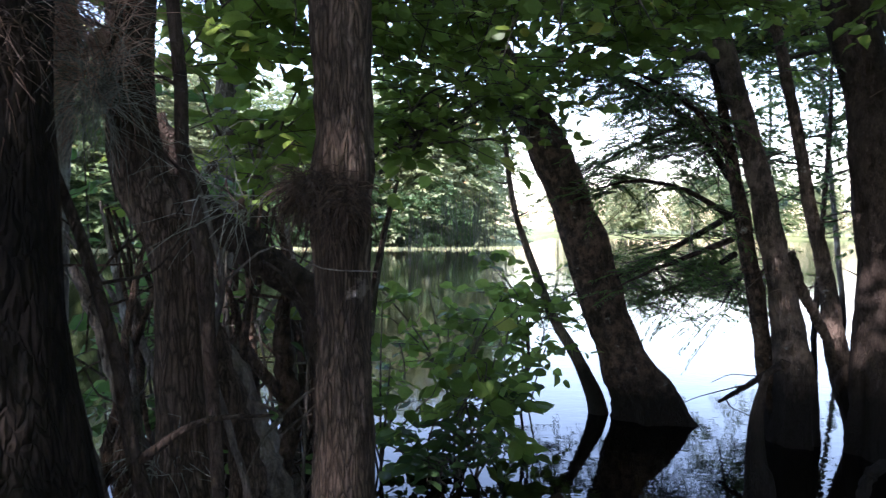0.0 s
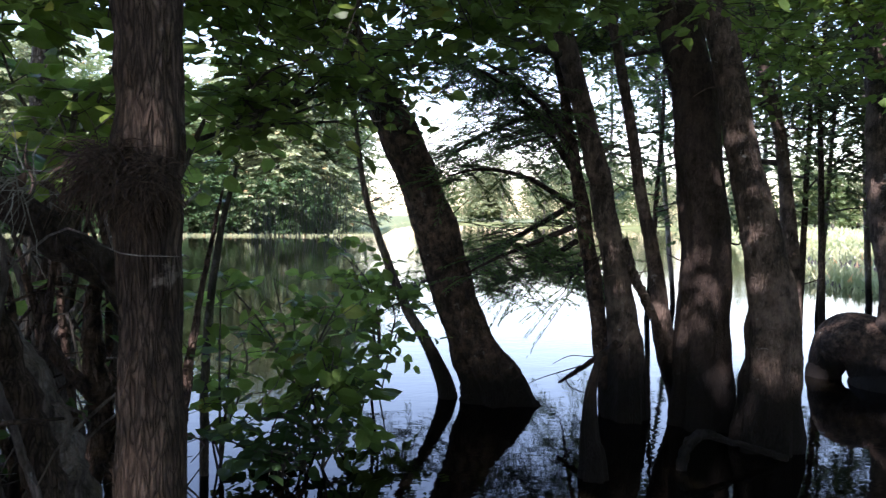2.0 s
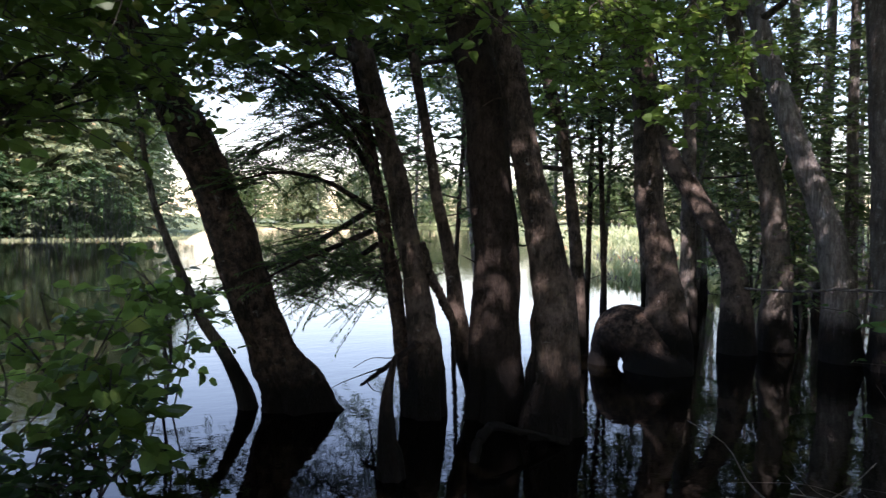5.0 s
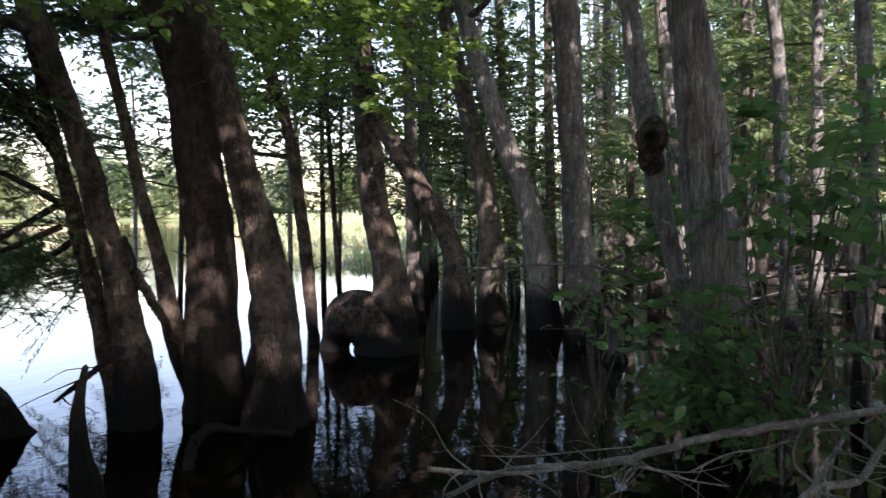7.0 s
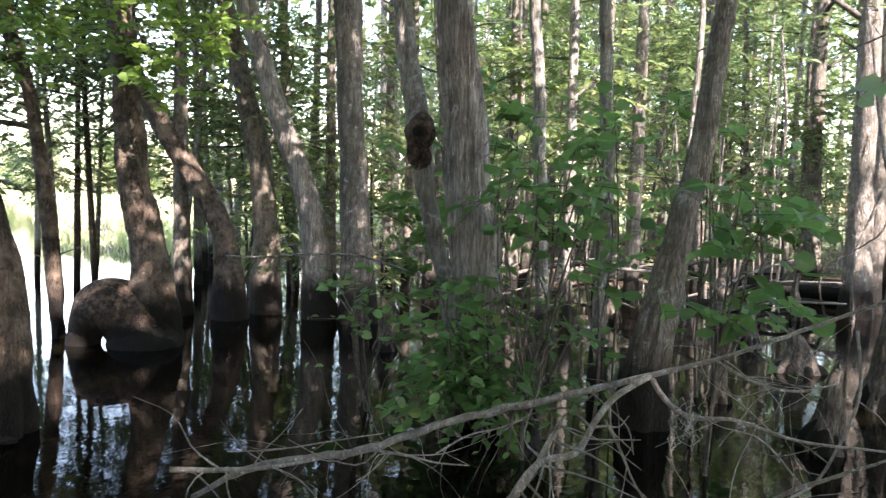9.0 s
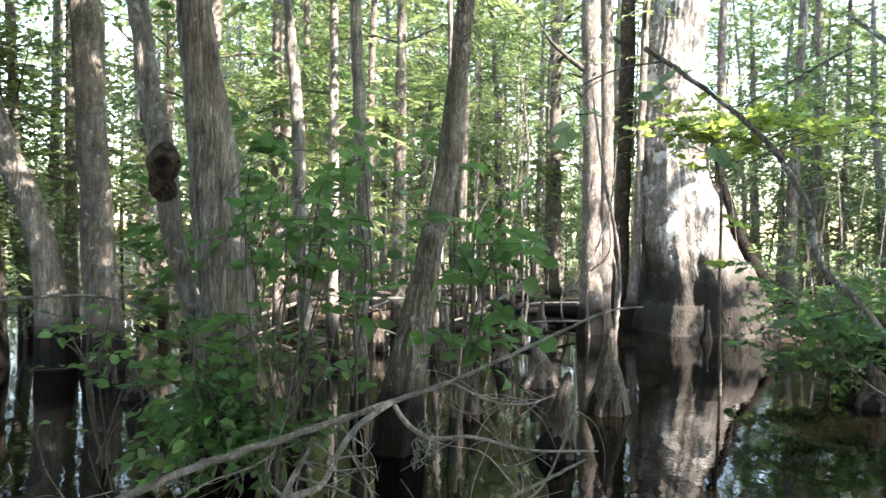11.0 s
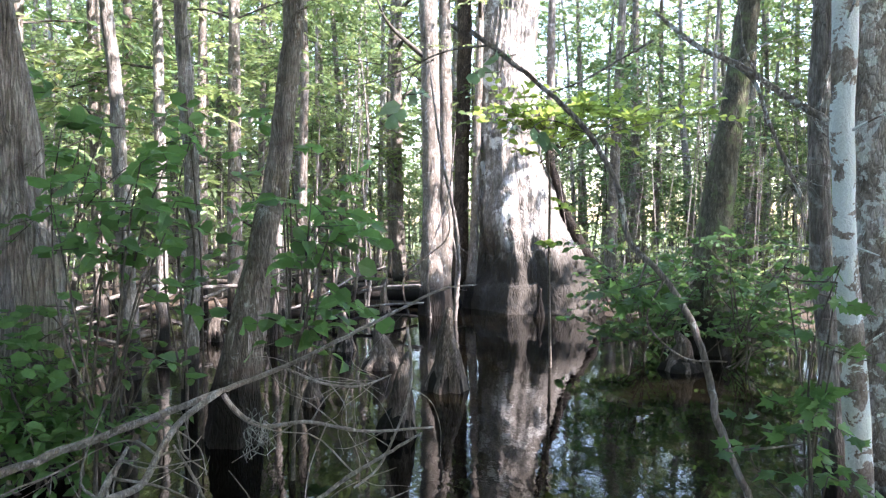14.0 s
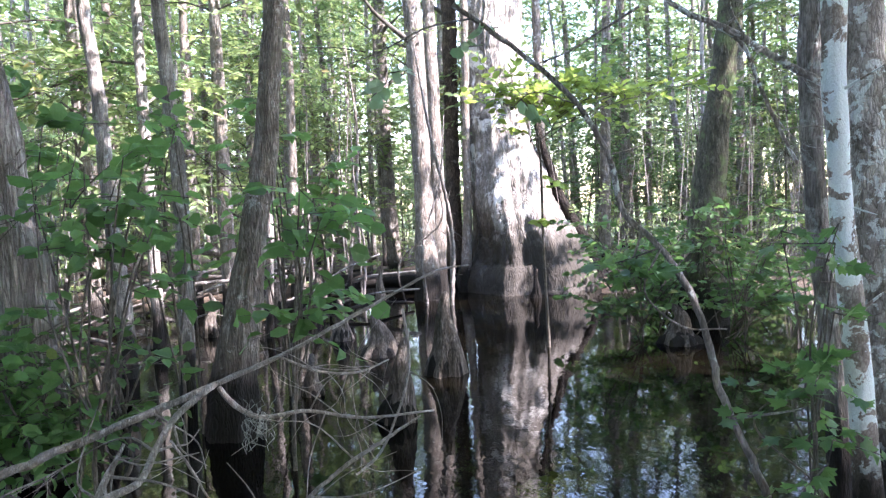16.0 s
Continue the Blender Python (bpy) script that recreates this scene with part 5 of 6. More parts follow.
shrub("waterside_bush", (-0.1, 4.3, 0), "low shaded leaves hanging close above the water", fan(rng, (-0.1, 4.3, -0.2), cloud((-0.05, 4.3, 0.3), (0.55, 0.25, 0.14), 5)), SHADE_TONED, 0.11, 172, per=6, sprays=3, single=20)
shrub("waterside_bush", (0.65, 6.1, 0), "dark leafy bush standing out in the river", fan(rng, (0.65, 6.1, -0.2), cloud((0.6, 6.0, 1.0), (0.4, 0.3, 0.4), 9)), RIVER, 0.13, 153, per=7, sprays=4)


def feather_branch(main, label, seed, n=60, reach=0.7):
    """A drooping cypress bough with flat feathery twigs."""
    rng = np.random.default_rng(seed)
    path = glide(main, 30)
    here = path[0, :3]
    root = thing("cypress_bough", here, label, "branch", "feathery boughs")
    v, f = tube(path, 8, seed, 0.06)
    part("stem", fast_mesh("stem", v - here, f, BARK_DARK, True), root)
    i = rng.integers(5, 30, n)
    c = path[i, :3] + rng.normal(0, 0.05, (n, 3))
    d = np.stack([rng.normal(0, 1, n), rng.normal(0, 1, n), rng.normal(-0.1, 0.25, n)], 1)
    (lv, lf), (tv, tf) = foliage(rng, c, d, 44, reach, 0.064, 0.013, 0.35, True, 0.3)
    c2 = c + d / np.linalg.norm(d, axis=1)[:, None] * reach * 0.5
    d2 = np.roll(d, 1, axis=0)
    (lv2, lf2), (tv2, tf2) = foliage(rng, c2, d2, 34, reach * 0.6, 0.064, 0.013, 0.35, True, 0.3)
    v, f = join([(lv, lf), (lv2, lf2)])
    part("needles", fast_mesh("needles", v - here, f, NEEDLE), root, kind="stuff")
    v, f = join([(tv, tf), (tv2, tf2)])
    part("twig_mass", fast_mesh("twig_mass", v - here, f, TWIG), root, kind="stuff")


feather_branch([(2.48, 5.97, 1.75, 0.03), (2.2, 6.4, 1.5, 0.025), (1.9, 6.9, 1.2, 0.015), (1.7, 7.2, 1.05, 0.006)], "dark feathery cypress bough drooping over bright water", 95, 46)
feather_branch([(2.5, 6.0, 1.4, 0.03), (2.35, 6.6, 1.15, 0.02), (2.1, 7.0, 0.95, 0.012), (1.95, 7.3, 0.85, 0.006)], "low feathery cypress bough close above the water", 96, 32)
feather_branch([(2.45, 5.9, 2.0, 0.035), (2.1, 6.3, 2.65, 0.028), (1.75, 6.6, 3.0, 0.02), (1.4, 6.9, 3.2, 0.008)], "feathery cypress bough reaching against the sky", 97, 93)
feather_branch([(2.5, 6.2, 2.6, 0.03), (2.2, 6.8, 2.6, 0.025), (1.8, 7.3, 2.4, 0.015), (1.5, 7.8, 2.2, 0.006)], "sparse feathery cypress bough against bright sky", 98, 80)
feather_branch([(2.9, 5.6, 3.2, 0.03), (2.6, 6.2, 3.3, 0.025), (2.2, 7.0, 3.2, 0.015), (1.9, 7.6, 3.0, 0.006)], "high feathery cypress bough against bright sky", 99, 80)


feather_branch([(2.26, 5.49, 2.12, 0.026), (1.94, 5.5, 2.57, 0.02), (1.64, 5.49, 2.77, 0.013), (1.22, 5.48, 2.91, 0.006)], "feathery cypress bough rising beside the slender trunk", 181, 24, 0.55)
feather_branch([(2.27, 5.49, 1.54, 0.026), (1.95, 5.6, 1.39, 0.02), (1.61, 5.6, 1.25, 0.013), (1.39, 5.65, 1.13, 0.006)], "dark level cypress bough low over bright water", 182, 15, 0.45)
feather_branch([(2.27, 5.49, 1.71, 0.026), (1.9, 5.62, 1.94, 0.02), (1.5, 5.63, 2, 0.013), (1.23, 5.68, 1.94, 0.006)], "thin feathery cypress bough against the far bank", 183, 22, 0.5)
feather_branch([(2.6, 5.9, 1.3, 0.03), (2.75, 6.6, 1.1, 0.02), (2.95, 7.3, 0.9, 0.012), (3.05, 7.7, 0.75, 0.006)], "low feathery cypress bough beyond the slender trunks", 95 + 50, 34)
feather_branch([(2.2, 6.4, 1.5, 0.025), (1.75, 7.0, 1.15, 0.018), (1.35, 7.4, 0.9, 0.01), (1.05, 7.7, 0.75, 0.006)], "drooping feathery cypress bough behind the leaning tree", 95 + 51, 26)


def moss(at, label, n, length, spread, seed):
    rng = np.random.default_rng(seed)
    here = np.array(at, float)
    root = thing("spanish_moss", here, label, "moss", "hanging moss")
    pieces = []
    for _ in range(n):
        q = np.r_[rng.normal(0, 1, 2) * spread, rng.uniform(-0.1, 0.05)]
        ln = length * rng.uniform(0.4, 1.1)
        rows = np.array([np.r_[q + np.r_[rng.normal(0, 0.012, 2), -ln * s], 0.0035 * (1.2 - s)] for s in np.linspace(0, 1, 7)])
        a, b_ = rows[:-1, :3], rows[1:, :3]
        v, f = sticks(a, b_, 0.003)
        pieces.append((v, f))
    v, f = join(pieces)
    part("moss_veil", fast_mesh("moss_veil", v, f, MOSS), root, kind="stuff")


moss((0.15, 5.3, 2.95), "grey curtain of spanish moss hanging from a branch", 90, 0.55, 0.12, 101)
moss((0.45, 5.6, 2.85), "thin grey spanish moss hanging over the water", 60, 0.5, 0.1, 102)
moss((0.2, 6.2, 1.9), "long grey spanish moss veil above the water", 90, 0.9, 0.15, 103)
moss((-0.2, 6.5, 1.75), "pale spanish moss veil above the water", 70, 0.9, 0.15, 104)
moss((3.95, 0.15, 0.72), "grey moss threads caught on the dead branch", 26, 0.16, 0.05, 105)


def air_plant(at, out_way, label, n, length, seed, mat=AIRPLANT, width=0.0038, down=0.5):
    """A rosette of thin arching blades on a trunk."""
    rng = np.random.default_rng(seed)
    here = np.array(at, float)
    root = thing("air_plant", here, label, "air plant", "air plants")
    pieces = []
    for _ in range(n):
        w_ = np.array(out_way) * 0.6 + rng.normal(0, 0.6, 3)
        w_ /= np.linalg.norm(w_)
        ln = length * rng.uniform(0.5, 1.15)
        q, rows = rng.normal(0, 0.02, 3), []
        for s in range(6):
            rows.append(q.copy())
            q = q + w_ * ln / 5
            w_ = w_ + np.array([0, 0, -down * 0.45]) + rng.normal(0, 0.24, 3)
            w_ /= np.linalg.norm(w_)
        rows = np.array(rows)
        for k in range(5):
            pieces.append(sticks(rows[k:k + 1], rows[k + 1:k + 2], width * (0.6 - 0.09 * k)))
    v, f = join(pieces)
    part("rosette", fast_mesh("rosette", v, f, mat), root, kind="stuff")
    v, f = tube(glide([(-0.01, 0, -0.015, 0.005), (0, 0.005, 0, 0.011), (0.01, 0.005, 0.015, 0.005)], 10), 10, seed, 0.2)
    part("root_clump", fast_mesh("root_clump", v, f, DEADDARK, True), root, "dark matted root clump")


air_plant((-0.80, 1.62, 2.02), (-0.3, -0.6, 0.2), "shaggy brown air plant clump on the crooked trunk", 240, 0.3, 111, DEADLEAF)
air_plant((-0.86, 1.55, 2.08), (-0.3, -0.6, 0.4), "grey-green air plant with long curling blades", 60, 0.38, 112)
air_plant((-0.80, 1.58, 1.92), (-0.1, -0.7, 0.0), "feathery grey air plant hanging off the crooked trunk", 272, 0.3, 119, AIRPLANT, 0.0026, 0.35)
air_plant((-0.90, 1.6, 2.12), (-0.2, -0.6, -0.1), "feathery reddish air plant tangle on the crooked trunk", 272, 0.34, 120, DEADLEAF, 0.0032, 0.3)
air_plant((-0.55, 1.62, 1.75), (0.1, -0.6, 0.1), "fine green air plant between the trunks", 35, 0.26, 123, AIRPLANT, 0.0026, 0.3)
air_plant((-0.93, 1.45, 2.1), (0.0, -0.7, 0.1), "reddish dry air plant tangle wrapped round the trunk", 384, 0.3, 124, DEADLEAF, 0.0034, 0.35)
air_plant((-0.98, 1.4, 1.98), (0.3, -0.5, -0.2), "shaggy dry air plant beard hanging between trunks", 320, 0.28, 125, DEADLEAF, 0.0034, 0.6)
air_plant((-0.86, 1.28, 1.98), (0.1, -0.5, 0.1), "dead brown air plant tuft on the dark trunk", 120, 0.15, 113, DEADDARK)
air_plant((-0.31, 1.61, 1.69), (-0.5, -0.5, 0.1), "dark dead air plant bundle on the straight trunk", 420, 0.13, 114, DEADDARK, 0.0046, 0.8)
air_plant((-0.24, 1.60, 1.66), (0.1, -0.5, 0.1), "matted dark dead air plant wrapped round the straight trunk", 420, 0.11, 126, DEADDARK, 0.0046, 0.9)
air_plant((-0.48, 1.60, 1.66), (-0.9, -0.2, 0.3), "fine grey air plant spreading beside the trunk", 35, 0.24, 115)
air_plant((4.06, -2.52, 1.81), (-0.3, 0.3, 0.1), "spiky grey-green air plant on the maple trunk", 90, 0.2, 116)
air_plant((5.75, 0.45, 1.75), (-0.7, 0.2, 0.1), "small air plant on the leaning grey trunk", 60, 0.16, 117)
air_plant((-0.72, 1.72, 1.0), (0.2, -0.5, 0.0), "grey air plant tuft low on the trunk", 60, 0.2, 118)

# ---------------------------------------------------------------- the wood behind
rng = np.random.default_rng(120)
FAR_BARKS = [BARK_GREY, BARK_LICHEN, BARK_GREY, BARK_RED, BARK_LICHEN, BARK_BROWN]


def wood_tree(k):
    """One of the slim background trees, at the world's origin."""
    h = rng.uniform(12, 16.5)
    r = rng.uniform(0.05, 0.15)
    a = rng.normal(0, 0.05, 2)
    spine = [(a[0] * z, a[1] * z, z, r * (1 - 0.07 * z)) for z in (4.5, 3, 1.5, 0.4)]
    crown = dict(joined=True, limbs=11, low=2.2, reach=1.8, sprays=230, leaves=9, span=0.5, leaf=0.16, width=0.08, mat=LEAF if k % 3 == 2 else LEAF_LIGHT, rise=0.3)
    return swamp_tree("forest_tree", spine, "slim grey forest tree with light green leaves", FAR_BARKS[k % 6], h, 12, 30, 0.02, flute=0.12, crown=crown, seed=500 + k, sway=0.12)[0]


def wood_sapling(k):
    h = rng.uniform(3.5, 6)
    a = rng.normal(0, 0.08, 2)
    spine = [(a[0] * z, a[1] * z, z, 0.03 * (1 - 0.15 * z)) for z in (2.2, 1.2, 0.3)]
    crown = dict(joined=True, limbs=8, low=0.5, reach=1.0, sprays=120, leaves=8, span=0.4, leaf=0.14, width=0.07, mat=LEAF if k % 2 else LEAF_LIGHT, rise=0.5)
    return swamp_tree("forest_sapling", spine, "thin green sapling in the shaded wood", TWIG, h, 7, 16, 0, crown=crown, seed=600 + k)[0]


def far_tree(k):
    h = rng.uniform(9, 13)
    spine = [(0, 0, z, 0.25 * (1 - 0.08 * z)) for z in (5, 2.5, 0.5)]
    crown = dict(joined=True, limbs=16, low=0.5, reach=4.4, sprays=720, leaves=10, span=1.1, leaf=0.42, width=0.26, mat=LEAF_LIGHT if k % 2 else LEAF_HAZED, rise=0.35)
    return swamp_tree("far_tree", spine, "sunlit yellow-green tree on the far bank", BARK_GREY, h, 10, 20, 0, crown=crown, seed=700 + k)[0]


def scatter(make, kinds, places, group, size=1.0):
    masters = [make(k) for k in range(kinds)]
    for n, (x, y) in enumerate(places):
        z = float(ground_height(np.array(x), np.array(y)))
        m_ = pose(x, y, max(z, -0.25) - 0.02, 0, 0, rng.uniform(0, 360)) @ Matrix.Scale(size * rng.uniform(0.85, 1.2), 4)
        if n < kinds:
            ob = masters[n]
            ob.matrix_basis = m_
        else:
            ob = copy_thing(masters[n % kinds], m_)
            ob.scale = m_.to_scale()
        tagged(ob, group=group)


def places(n, a0, a1, r0, r1, gap, power=0.6, taken=()):
    got = list(taken)
    out_ = []
    for _ in range(n * 40):
        if len(out_) >= n:
            break
        a, r = radians(rng.uniform(a0, a1)), r0 + (r1 - r0) * rng.uniform(0, 1) ** power
        q = (r * math.sin(a), r * math.cos(a))
        if all((q[0] - s[0]) ** 2 + (q[1] - s[1]) ** 2 > gap ** 2 for s in got):
            got.append(q)
            out_.append(q)
    return out_


KEPT = [(14.6, -3), (13.2, -1.2), (14, -1.5), (8.3, 4.8), (8.2, 5.8), (9.3, -4.8), (7, 6.8), (12.5, -2.5), (11.5, -2.5), (10.5, -2.2)]
wood = places(200, 46, 150, 15, 40, 0.9, 0.9, KEPT) + places(85, 44, 150, 40, 70, 1.3, 0.9, KEPT) + places(48, 148, 318, 12, 26, 1.8, 0.9, KEPT) + places(14, 52, 84, 9.5, 14, 1.3, 1, KEPT) + places(2, 130, 140, 9, 15, 1.6, 1, KEPT)


def clear_of_sun(q):
    """Moves a tree sideways out of the gap through which the sun reaches the old cypress."""
    for x0, y0 in ((14.6, -3.0), (13.4, -1.4), (8.0, -2.1)):
        dx, dy = q[0] - x0, q[1] - y0
        along, across = -0.454 * dx - 0.891 * dy, -0.891 * dx + 0.454 * dy
        if 1.5 < along < 15.5 and abs(across) < 1.7:
            push = math.copysign(2.3, across) - across
            q = (q[0] - 0.891 * push, q[1] + 0.454 * push)
    return q


def thin_out(q):
    """Lets the light river margin show between the trunks."""
    a, r = math.degrees(math.atan2(q[0], q[1])), math.hypot(*q)
    if 40 < a < 58 and r > 18 and int(r * 10) % 3:
        b = radians(a + 70)
        return (r * math.sin(b), r * math.cos(b))
    return q


def lit_glade(q):
    """The wood stands open towards the south-east, where the sky shows through."""
    a, r = math.degrees(math.atan2(q[0], q[1])), math.hypot(*q)
    return 92 < a < 128 and r > 16.5 and int(r * 37) % 10 < 3


wood = [thin_out(clear_of_sun(q)) for q in wood if not lit_glade(q)]
scatter(wood_tree, 7, wood, "slim forest trees")
scatter(wood_sapling, 5, places(90, 48, 145, 15.5, 32, 0.8, 0.8, KEPT) + places(5, 50, 62, 10, 13, 0.9, 1, KEPT) + places(30, 142, 300, 2.8, 13, 0.9, 0.8, KEPT) + places(70, 46, 146, 32, 56, 1.2, 0.8, KEPT), "forest saplings")
def bank_tree(k):
    """A stout tree added on the near bank, mostly out of view, with a dense roof of leaves that blocks light."""
    r = rng.uniform(0.12, 0.2)
    a = rng.normal(0, 0.04, 2)
    spine = [(a[0] * z, a[1] * z, z, r * (1 - 0.06 * z)) for z in (4.5, 3, 1.5, 0.4)]
    crown = dict(joined=True, top=(140, 0.36, 6.2), limbs=9, low=4.2, reach=2.7, sprays=200, leaves=9, span=0.5, leaf=0.15, width=0.075, mat=LEAF)
    return swamp_tree("bank_tree", spine, "stout tree added on the near bank to cast shade, mostly unseen", FAR_BARKS[k % 6], rng.uniform(8.5, 10), 14, 30, 0.02, flute=0.12, crown=crown, seed=540 + k, sway=0.12)[0]


# most spots lie outside the view, chosen by what their crowns shade
scatter(bank_tree, 4, [(-2.7, 2.0), (-2.0, 3.3), (-4.7, 2.3), (-3.2, 3.9), (-2.6, 2.4), (-3.5, 5.0), (-1.9, 5.6), (-5, 3.0), (1.2, -4.7), (1.9, -2.6), (2.6, -3.9), (7.5, -8.7), (1.4, -7.7), (-1.0, -5.2), (-4.5, -5.0), (-2.1, -3.7), (-5.5, -1.0), (1.0, -9.0),
                       (-7, 2), (-7, -4), (-3, -8), (-5.6, -6.8), (-8.5, 5.0), (1.0, -11.0), (-0.3, -3.3), (-2, -12)], "bank trees")


def shore_tree(k):
    h = rng.uniform(6.5, 8.5)
    r = rng.uniform(0.045, 0.08)
    a = rng.normal(0, 0.07, 2)
    spine = [(a[0] * z, a[1] * z, z, r * (1 - 0.09 * z)) for z in (4, 2.6, 1.3, 0.3)]
    crown = dict(joined=True, limbs=10, low=2.3, reach=1.7, sprays=360, leaves=9, span=0.45, leaf=0.13, width=0.07, mat=LEAF_LIGHT, rise=0.3)
    return swamp_tree("shore_tree", spine, "slender leafy tree in shallow water at the shore", FAR_BARKS[k % 6], h, 12, 30, 0.02, flute=0.12, crown=crown, seed=560 + k)[0]


scatter(shore_tree, 4, [(7.6, 9.8), (7.0, 12.2), (8.8, 10.6), (9.8, 9.2), (10.6, 11.4), (8.4, 8.2), (12.0, 10.4), (9.2, 12.8), (11.2, 8.6), (6.0, 13.2)], "shore trees")
def shade_tree(k):
    a = rng.normal(0, 0.05, 2)
    spine = [(a[0] * z, a[1] * z, z, 0.06 * (1 - 0.09 * z)) for z in (4, 2.6, 1.3, 0.3)]
    crown = dict(joined=True, limbs=12, low=2.2, reach=1.9, sprays=420, leaves=9, span=0.42, leaf=0.12, width=0.065, mat=LEAF_LIGHT if k == 1 else LEAF, rise=0.3)
    return swamp_tree("shade_tree", spine, "dark leafy tree in shallow water by the shore", BARK, rng.uniform(6, 7.5), 12, 30, 0.02, flute=0.12, crown=crown, seed=580 + k)[0]


scatter(shade_tree, 3, [(5.5, 10.4), (7.6, 9.0), (8.3, 10.4)], "shade trees")
for k in range(46):
    x, y = rng.uniform(-1.6, -0.4), rng.uniform(2.2, 4.0)
    q = rng.normal(0, 0.18, 2)
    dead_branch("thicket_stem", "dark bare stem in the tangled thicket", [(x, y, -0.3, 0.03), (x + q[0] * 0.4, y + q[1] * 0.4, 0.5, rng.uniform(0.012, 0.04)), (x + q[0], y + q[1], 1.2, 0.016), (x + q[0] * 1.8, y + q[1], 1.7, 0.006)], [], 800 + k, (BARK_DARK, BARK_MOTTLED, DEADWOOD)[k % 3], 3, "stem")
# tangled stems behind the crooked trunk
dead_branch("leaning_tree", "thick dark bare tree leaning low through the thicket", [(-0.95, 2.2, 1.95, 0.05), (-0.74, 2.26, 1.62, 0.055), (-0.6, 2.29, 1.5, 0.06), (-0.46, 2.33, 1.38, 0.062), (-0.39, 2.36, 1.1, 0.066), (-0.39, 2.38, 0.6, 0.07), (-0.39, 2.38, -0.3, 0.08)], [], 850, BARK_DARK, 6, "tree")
dead_branch("thicket_stem", "stout brown stem leaning in the tangled thicket", [(-0.78, 1.92, 1.75, 0.03), (-0.68, 1.95, 1.34, 0.045), (-0.6, 1.98, 1.01, 0.055), (-0.55, 2.0, 0.8, 0.062), (-0.5, 2.03, -0.3, 0.09)], [], 851, BARK, 4, "stem")
dead_branch("thicket_stem", "peeling brown stem leaning in the tangled thicket", [(-0.86, 2.1, 1.5, 0.03), (-0.68, 2.1, 1.2, 0.05), (-0.56, 2.12, 0.9, 0.06), (-0.46, 2.15, -0.3, 0.08)], [], 852, BARK_BROWN, 4, "stem")
dead_branch("thicket_stem", "thin pale vine-like stem before the dark thicket", [(-0.63, 1.72, 1.75, 0.006), (-0.57, 1.76, 1.45, 0.008), (-0.6, 1.76, 1.25, 0.009), (-0.55, 1.78, 1.05, 0.01), (-0.5, 1.79, 0.85, 0.011), (-0.49, 1.8, -0.3, 0.014)], [], 853, DEADWOOD, 3, "stem")
dead_branch("thicket_stem", "dark forked stem standing in the tangled thicket", [(-0.52, 2.36, 1.5, 0.012), (-0.56, 2.38, 1.24, 0.03), (-0.54, 2.4, 0.92, 0.04), (-0.6, 2.38, 0.66, 0.045), (-0.6, 2.38, -0.3, 0.06)], [[(-0.55, 2.39, 1.0, 0.025), (-0.66, 2.36, 1.15, 0.02), (-0.74, 2.34, 1.4, 0.01)]], 854, BARK_MOTTLED, 5, "stem")
dead_branch("thicket_stem", "dark bowed stem standing in the tangled thicket", [(-0.35, 2.4, 1.55, 0.01), (-0.44, 2.42, 1.2, 0.022), (-0.42, 2.4, 0.8, 0.03), (-0.36, 2.4, -0.3, 0.04)], [], 855, BARK_DARK, 5, "stem")
dead_branch("thicket_stem", "pale slanting stem beside the dark trunk", [(-0.98, 1.8, 1.5, 0.012), (-0.9, 1.82, 1.27, 0.02), (-0.88, 1.83, 1.18, 0.022), (-0.84, 1.85, 1.03, 0.024), (-0.75, 1.87, -0.3, 0.03)], [], 856, BARK_BROWN, 3, "stem")
far = []
for a in np.arange(-64, 56, 3.2):
    for ring in (3.0, 9.5, 17.0):
        r = float(np.interp(a, BANK[:, 0], BANK[:, 1])) + ring + rng.uniform(-1.5, 1.5)
        b_ = radians(a + rng.uniform(-1.5, 1.5))
        if a > 31:
            r += 120
        if a < 6 or a > 9:
            far.append((r * math.sin(b_), r * math.cos(b_)))
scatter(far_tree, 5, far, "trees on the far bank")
deep = []
for a in np.arange(64, 150, 2.2):
    b_, r = radians(a + rng.uniform(-1, 1)), rng.uniform(44, 60)
    if a < 90 or a > 128 or int(a) % 4 == 0:
        deep.append((r * math.sin(b_), r * math.cos(b_)))


def deep_tree(k):
    h = rng.uniform(9, 13)
    spine = [(0, 0, z, 0.13 * (1 - 0.08 * z)) for z in (5, 2.5, 0.5)]
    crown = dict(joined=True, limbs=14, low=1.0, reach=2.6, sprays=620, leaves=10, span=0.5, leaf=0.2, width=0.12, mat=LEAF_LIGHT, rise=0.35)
    return swamp_tree("tall_tree", spine, "tall leafy tree deep in the wood", BARK_GREY, h, 10, 20, 0, crown=crown, seed=740 + k)[0]


scatter(deep_tree, 4, deep, "tall trees deep in the wood", 1.9)

low_bank, high_bank = [], []
for a in np.arange(-44, 2, 1.5):
    r = float(np.interp(a, BANK[:, 0], BANK[:, 1]))
    b_ = radians(a + rng.uniform(-0.6, 0.6))
    low_bank.append(((r + 0.6) * math.sin(b_), (r + 0.6) * math.cos(b_)))
    if int(a * 2) % 2 == 0:
        high_bank.append(((r + 8) * math.sin(b_), (r + 8) * math.cos(b_)))


def bank_bush(k):
    spine = [(0, 0, z, 0.12 * (1 - 0.08 * z)) for z in (3, 1.5, 0.4)]
    crown = dict(joined=True, limbs=12, low=0.4, reach=2.2, sprays=520, leaves=10, span=0.6, leaf=0.26, width=0.13, mat=LEAF, rise=0.2, droop=0.6)
    return swamp_tree("bank_bush", spine, "shaded olive bush overhanging the far bank", BARK_GREY, rng.uniform(4, 5.2), 8, 16, 0, crown=crown, seed=760 + k)[0]


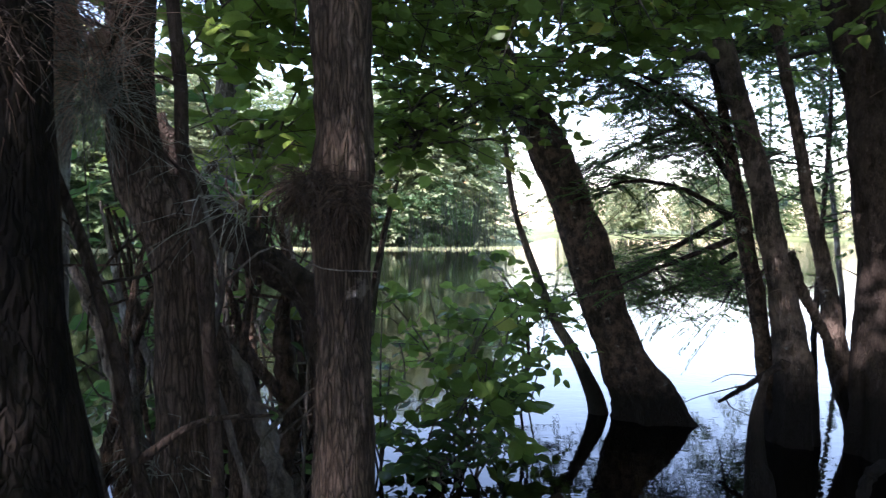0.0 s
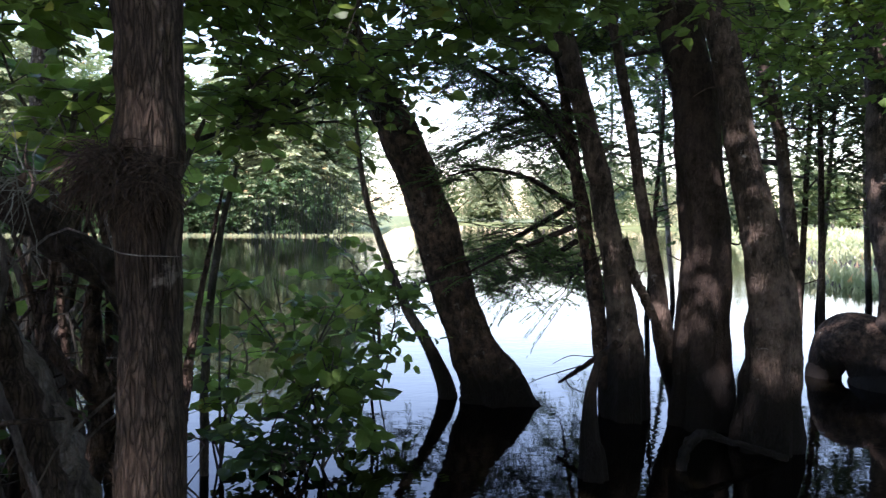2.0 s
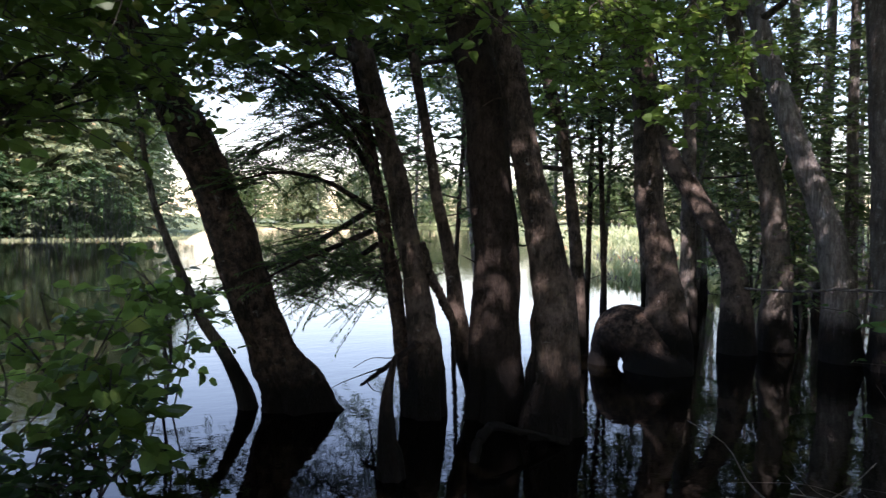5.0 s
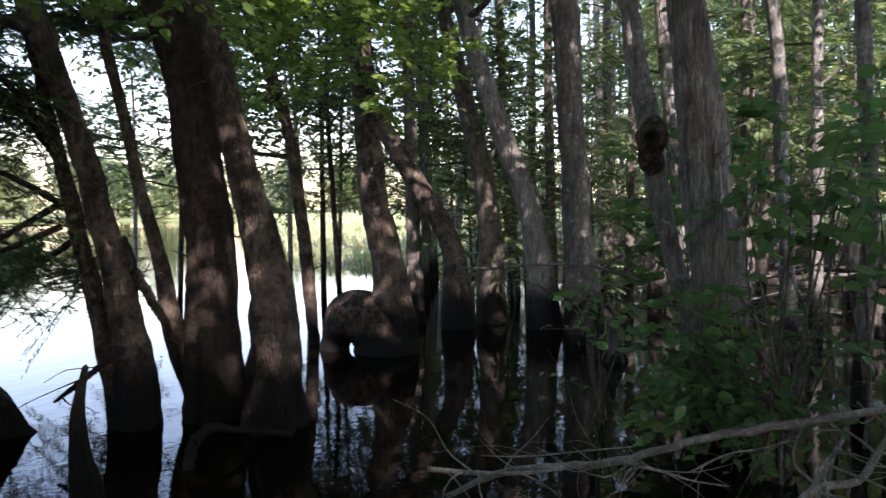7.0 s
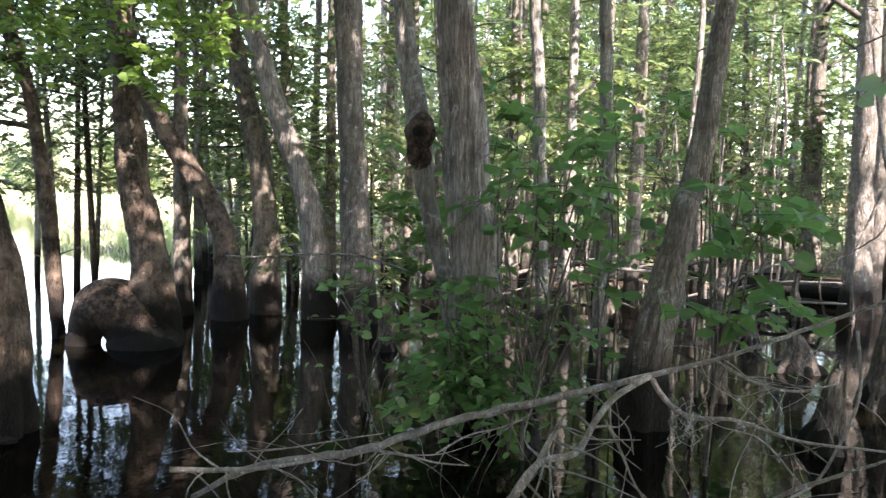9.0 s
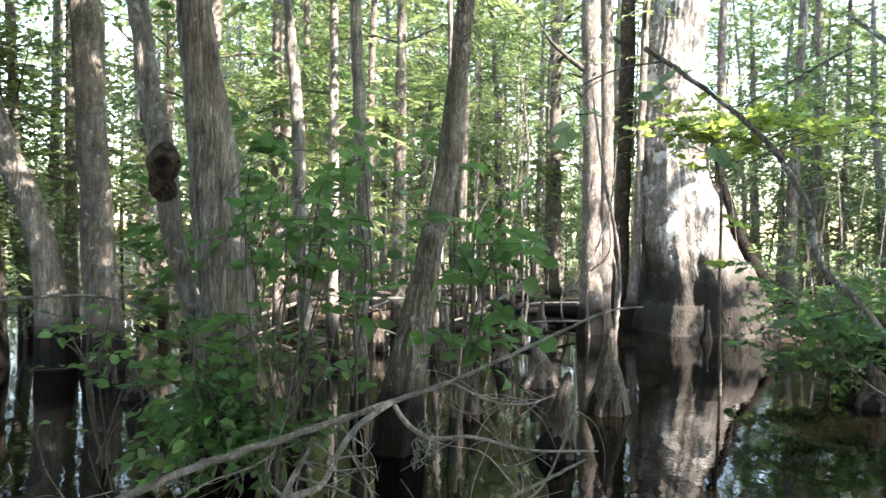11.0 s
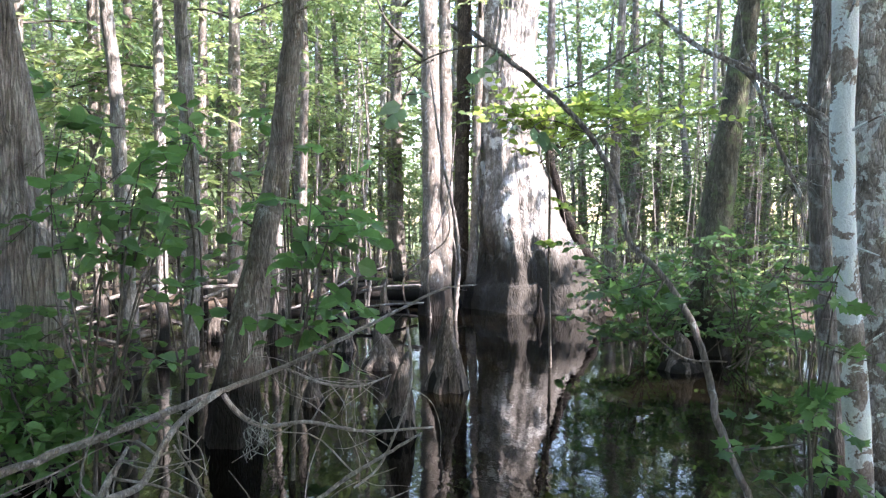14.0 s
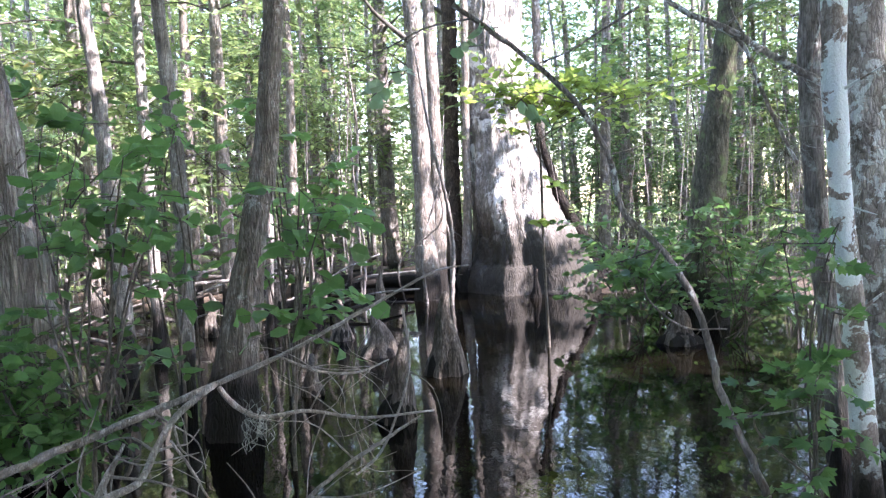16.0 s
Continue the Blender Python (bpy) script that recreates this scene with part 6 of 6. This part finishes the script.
scatter(bank_bush, 3, low_bank, "bushes on the far bank")
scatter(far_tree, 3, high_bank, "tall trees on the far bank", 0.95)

# reeds along the far bank
n = 6000
a = rng.uniform(-60, 46, n)
r = np.interp(a, BANK[:, 0], BANK[:, 1]) + rng.uniform(-0.8, 5.5, n)
base = np.stack([r * np.sin(np.radians(a)), r * np.cos(np.radians(a)), np.zeros(n)], 1)
base[:, 2] = np.maximum(ground_height(base[:, 0], base[:, 1]) - 0.05, -0.05)
h = rng.uniform(0.12, 0.38, n)
way = np.stack([rng.normal(0, 0.25, n), rng.normal(0, 0.25, n), np.ones(n)], 1)
v, f = leaves_at(base, way, rng.normal(0, 1, (n, 3)), h, h * 0.06 + 0.03, True)
rim = np.random.default_rng(71)
n = 7000
a = rim.uniform(-40, 7, n)
r = np.interp(a, BANK[:, 0], BANK[:, 1]) - rim.uniform(0.8, 2.2, n)
base = np.stack([r * np.sin(np.radians(a)), r * np.cos(np.radians(a)), np.full(n, -0.05)], 1)
h = rim.uniform(0.08, 0.26, n)
way = np.stack([rim.normal(0, 0.3, n), rim.normal(0, 0.3, n), np.ones(n)], 1)
v, f = join([(v, f), leaves_at(base, way, rim.normal(0, 1, (n, 3)), h, h * 0.1 + 0.05, True)])
reeds = new("reeds", fast_mesh("reeds", v, f, REED))
tagged(reeds, "sunlit yellow-green reeds along the far bank", "reeds", kind="stuff")
n = 11000
a = rng.uniform(24, 52, n)
r = np.interp(a, BANK[:, 0], BANK[:, 1]) + 1 + rng.uniform(0, 1, n) ** 1.6 * 110
base = np.stack([r * np.sin(np.radians(a)), r * np.cos(np.radians(a)), np.zeros(n)], 1)
base[:, 2] = np.maximum(ground_height(base[:, 0], base[:, 1]) - 0.05, -0.05)
h = rng.uniform(0.15, 0.4, n) * (1 + r / 120)
way = np.stack([rng.normal(0, 0.4, n), rng.normal(0, 0.4, n), np.ones(n)], 1)
v, f = leaves_at(base, way, rng.normal(0, 1, (n, 3)), h, h * 0.12 + r * 0.003, True)
meadow = new("marsh_grass", fast_mesh("marsh_grass", v, f, REED))
tagged(meadow, "pale sunlit marsh grass behind the far reeds", "grass", kind="stuff")

# leafy boughs of the canopy before the wood's edge
rng_bough = np.random.default_rng(72)
for k, (deg, dist, cz) in enumerate([(34, 7.2, 3.6), (37, 7.8, 3.1), (40, 7.0, 3.5), (43, 7.8, 2.9), (46, 7.2, 3.5), (49, 7.8, 3.2)]):
    cx, cy = 0.2 + dist * math.sin(radians(deg)), dist * math.cos(radians(deg))
    ends = [(cx + q[0] * 0.6, cy + q[1] * 0.5, cz + q[2] * 0.35) for q in rng_bough.uniform(-1, 1, (4, 3))]
    shrub("hanging_bough", (cx, cy, 4.4), "leafy bough hanging down from the canopy overhead",
          [[(cx - 0.3, cy, 5.0, 0.02), (cx - 0.1, cy, 4.4, 0.014), (cx, cy, cz + 0.3, 0.008)]] + fan(rng_bough, (cx, cy, cz + 0.5), ends, 0.006), RIVER, 0.11, 190 + k, per=10, sprays=5, kinds="bough", single=4, spread=0.8, twig_span=0.5)

# low undergrowth and thin canes over the wet ground
n = 3400
a = np.radians(rng.uniform(48, 145, n))
r = np.interp(np.degrees(a), BANK[:, 0], BANK[:, 1]) + rng.uniform(0.3, 15, n)
c = np.stack([r * np.sin(a), r * np.cos(a), np.zeros(n)], 1)
c[:, 2] = np.maximum(ground_height(c[:, 0], c[:, 1]), 0) + rng.uniform(0.05, 1.3, n) ** 1.5
d = rng.normal(0, 1, (n, 3)) * np.array([1, 1, 0.5])
(v, f), (tv, tf) = foliage(rng, c, d, 8, 0.4, 0.13, 0.065)
under = new("undergrowth", fast_mesh("undergrowth", v, f, LEAF_LIGHT))
tagged(under, "low green undergrowth covering the wet forest floor", "undergrowth", kind="stuff")
n = 800
a = np.radians(rng.uniform(50, 140, n))
r = np.interp(np.degrees(a), BANK[:, 0], BANK[:, 1]) + rng.uniform(-0.3, 12, n)
b0 = np.stack([r * np.sin(a), r * np.cos(a), np.full(n, -0.2)], 1)
b1 = b0 + np.stack([rng.normal(0, 0.35, n), rng.normal(0, 0.35, n), rng.uniform(0.8, 5.5, n)], 1)
v, f = sticks(b0, b1, 0.011)
canes = new("canes", fast_mesh("canes", v, f, DEADWOOD))
tagged(canes, "thin bare grey canes standing in the swamp", "canes", kind="stuff")
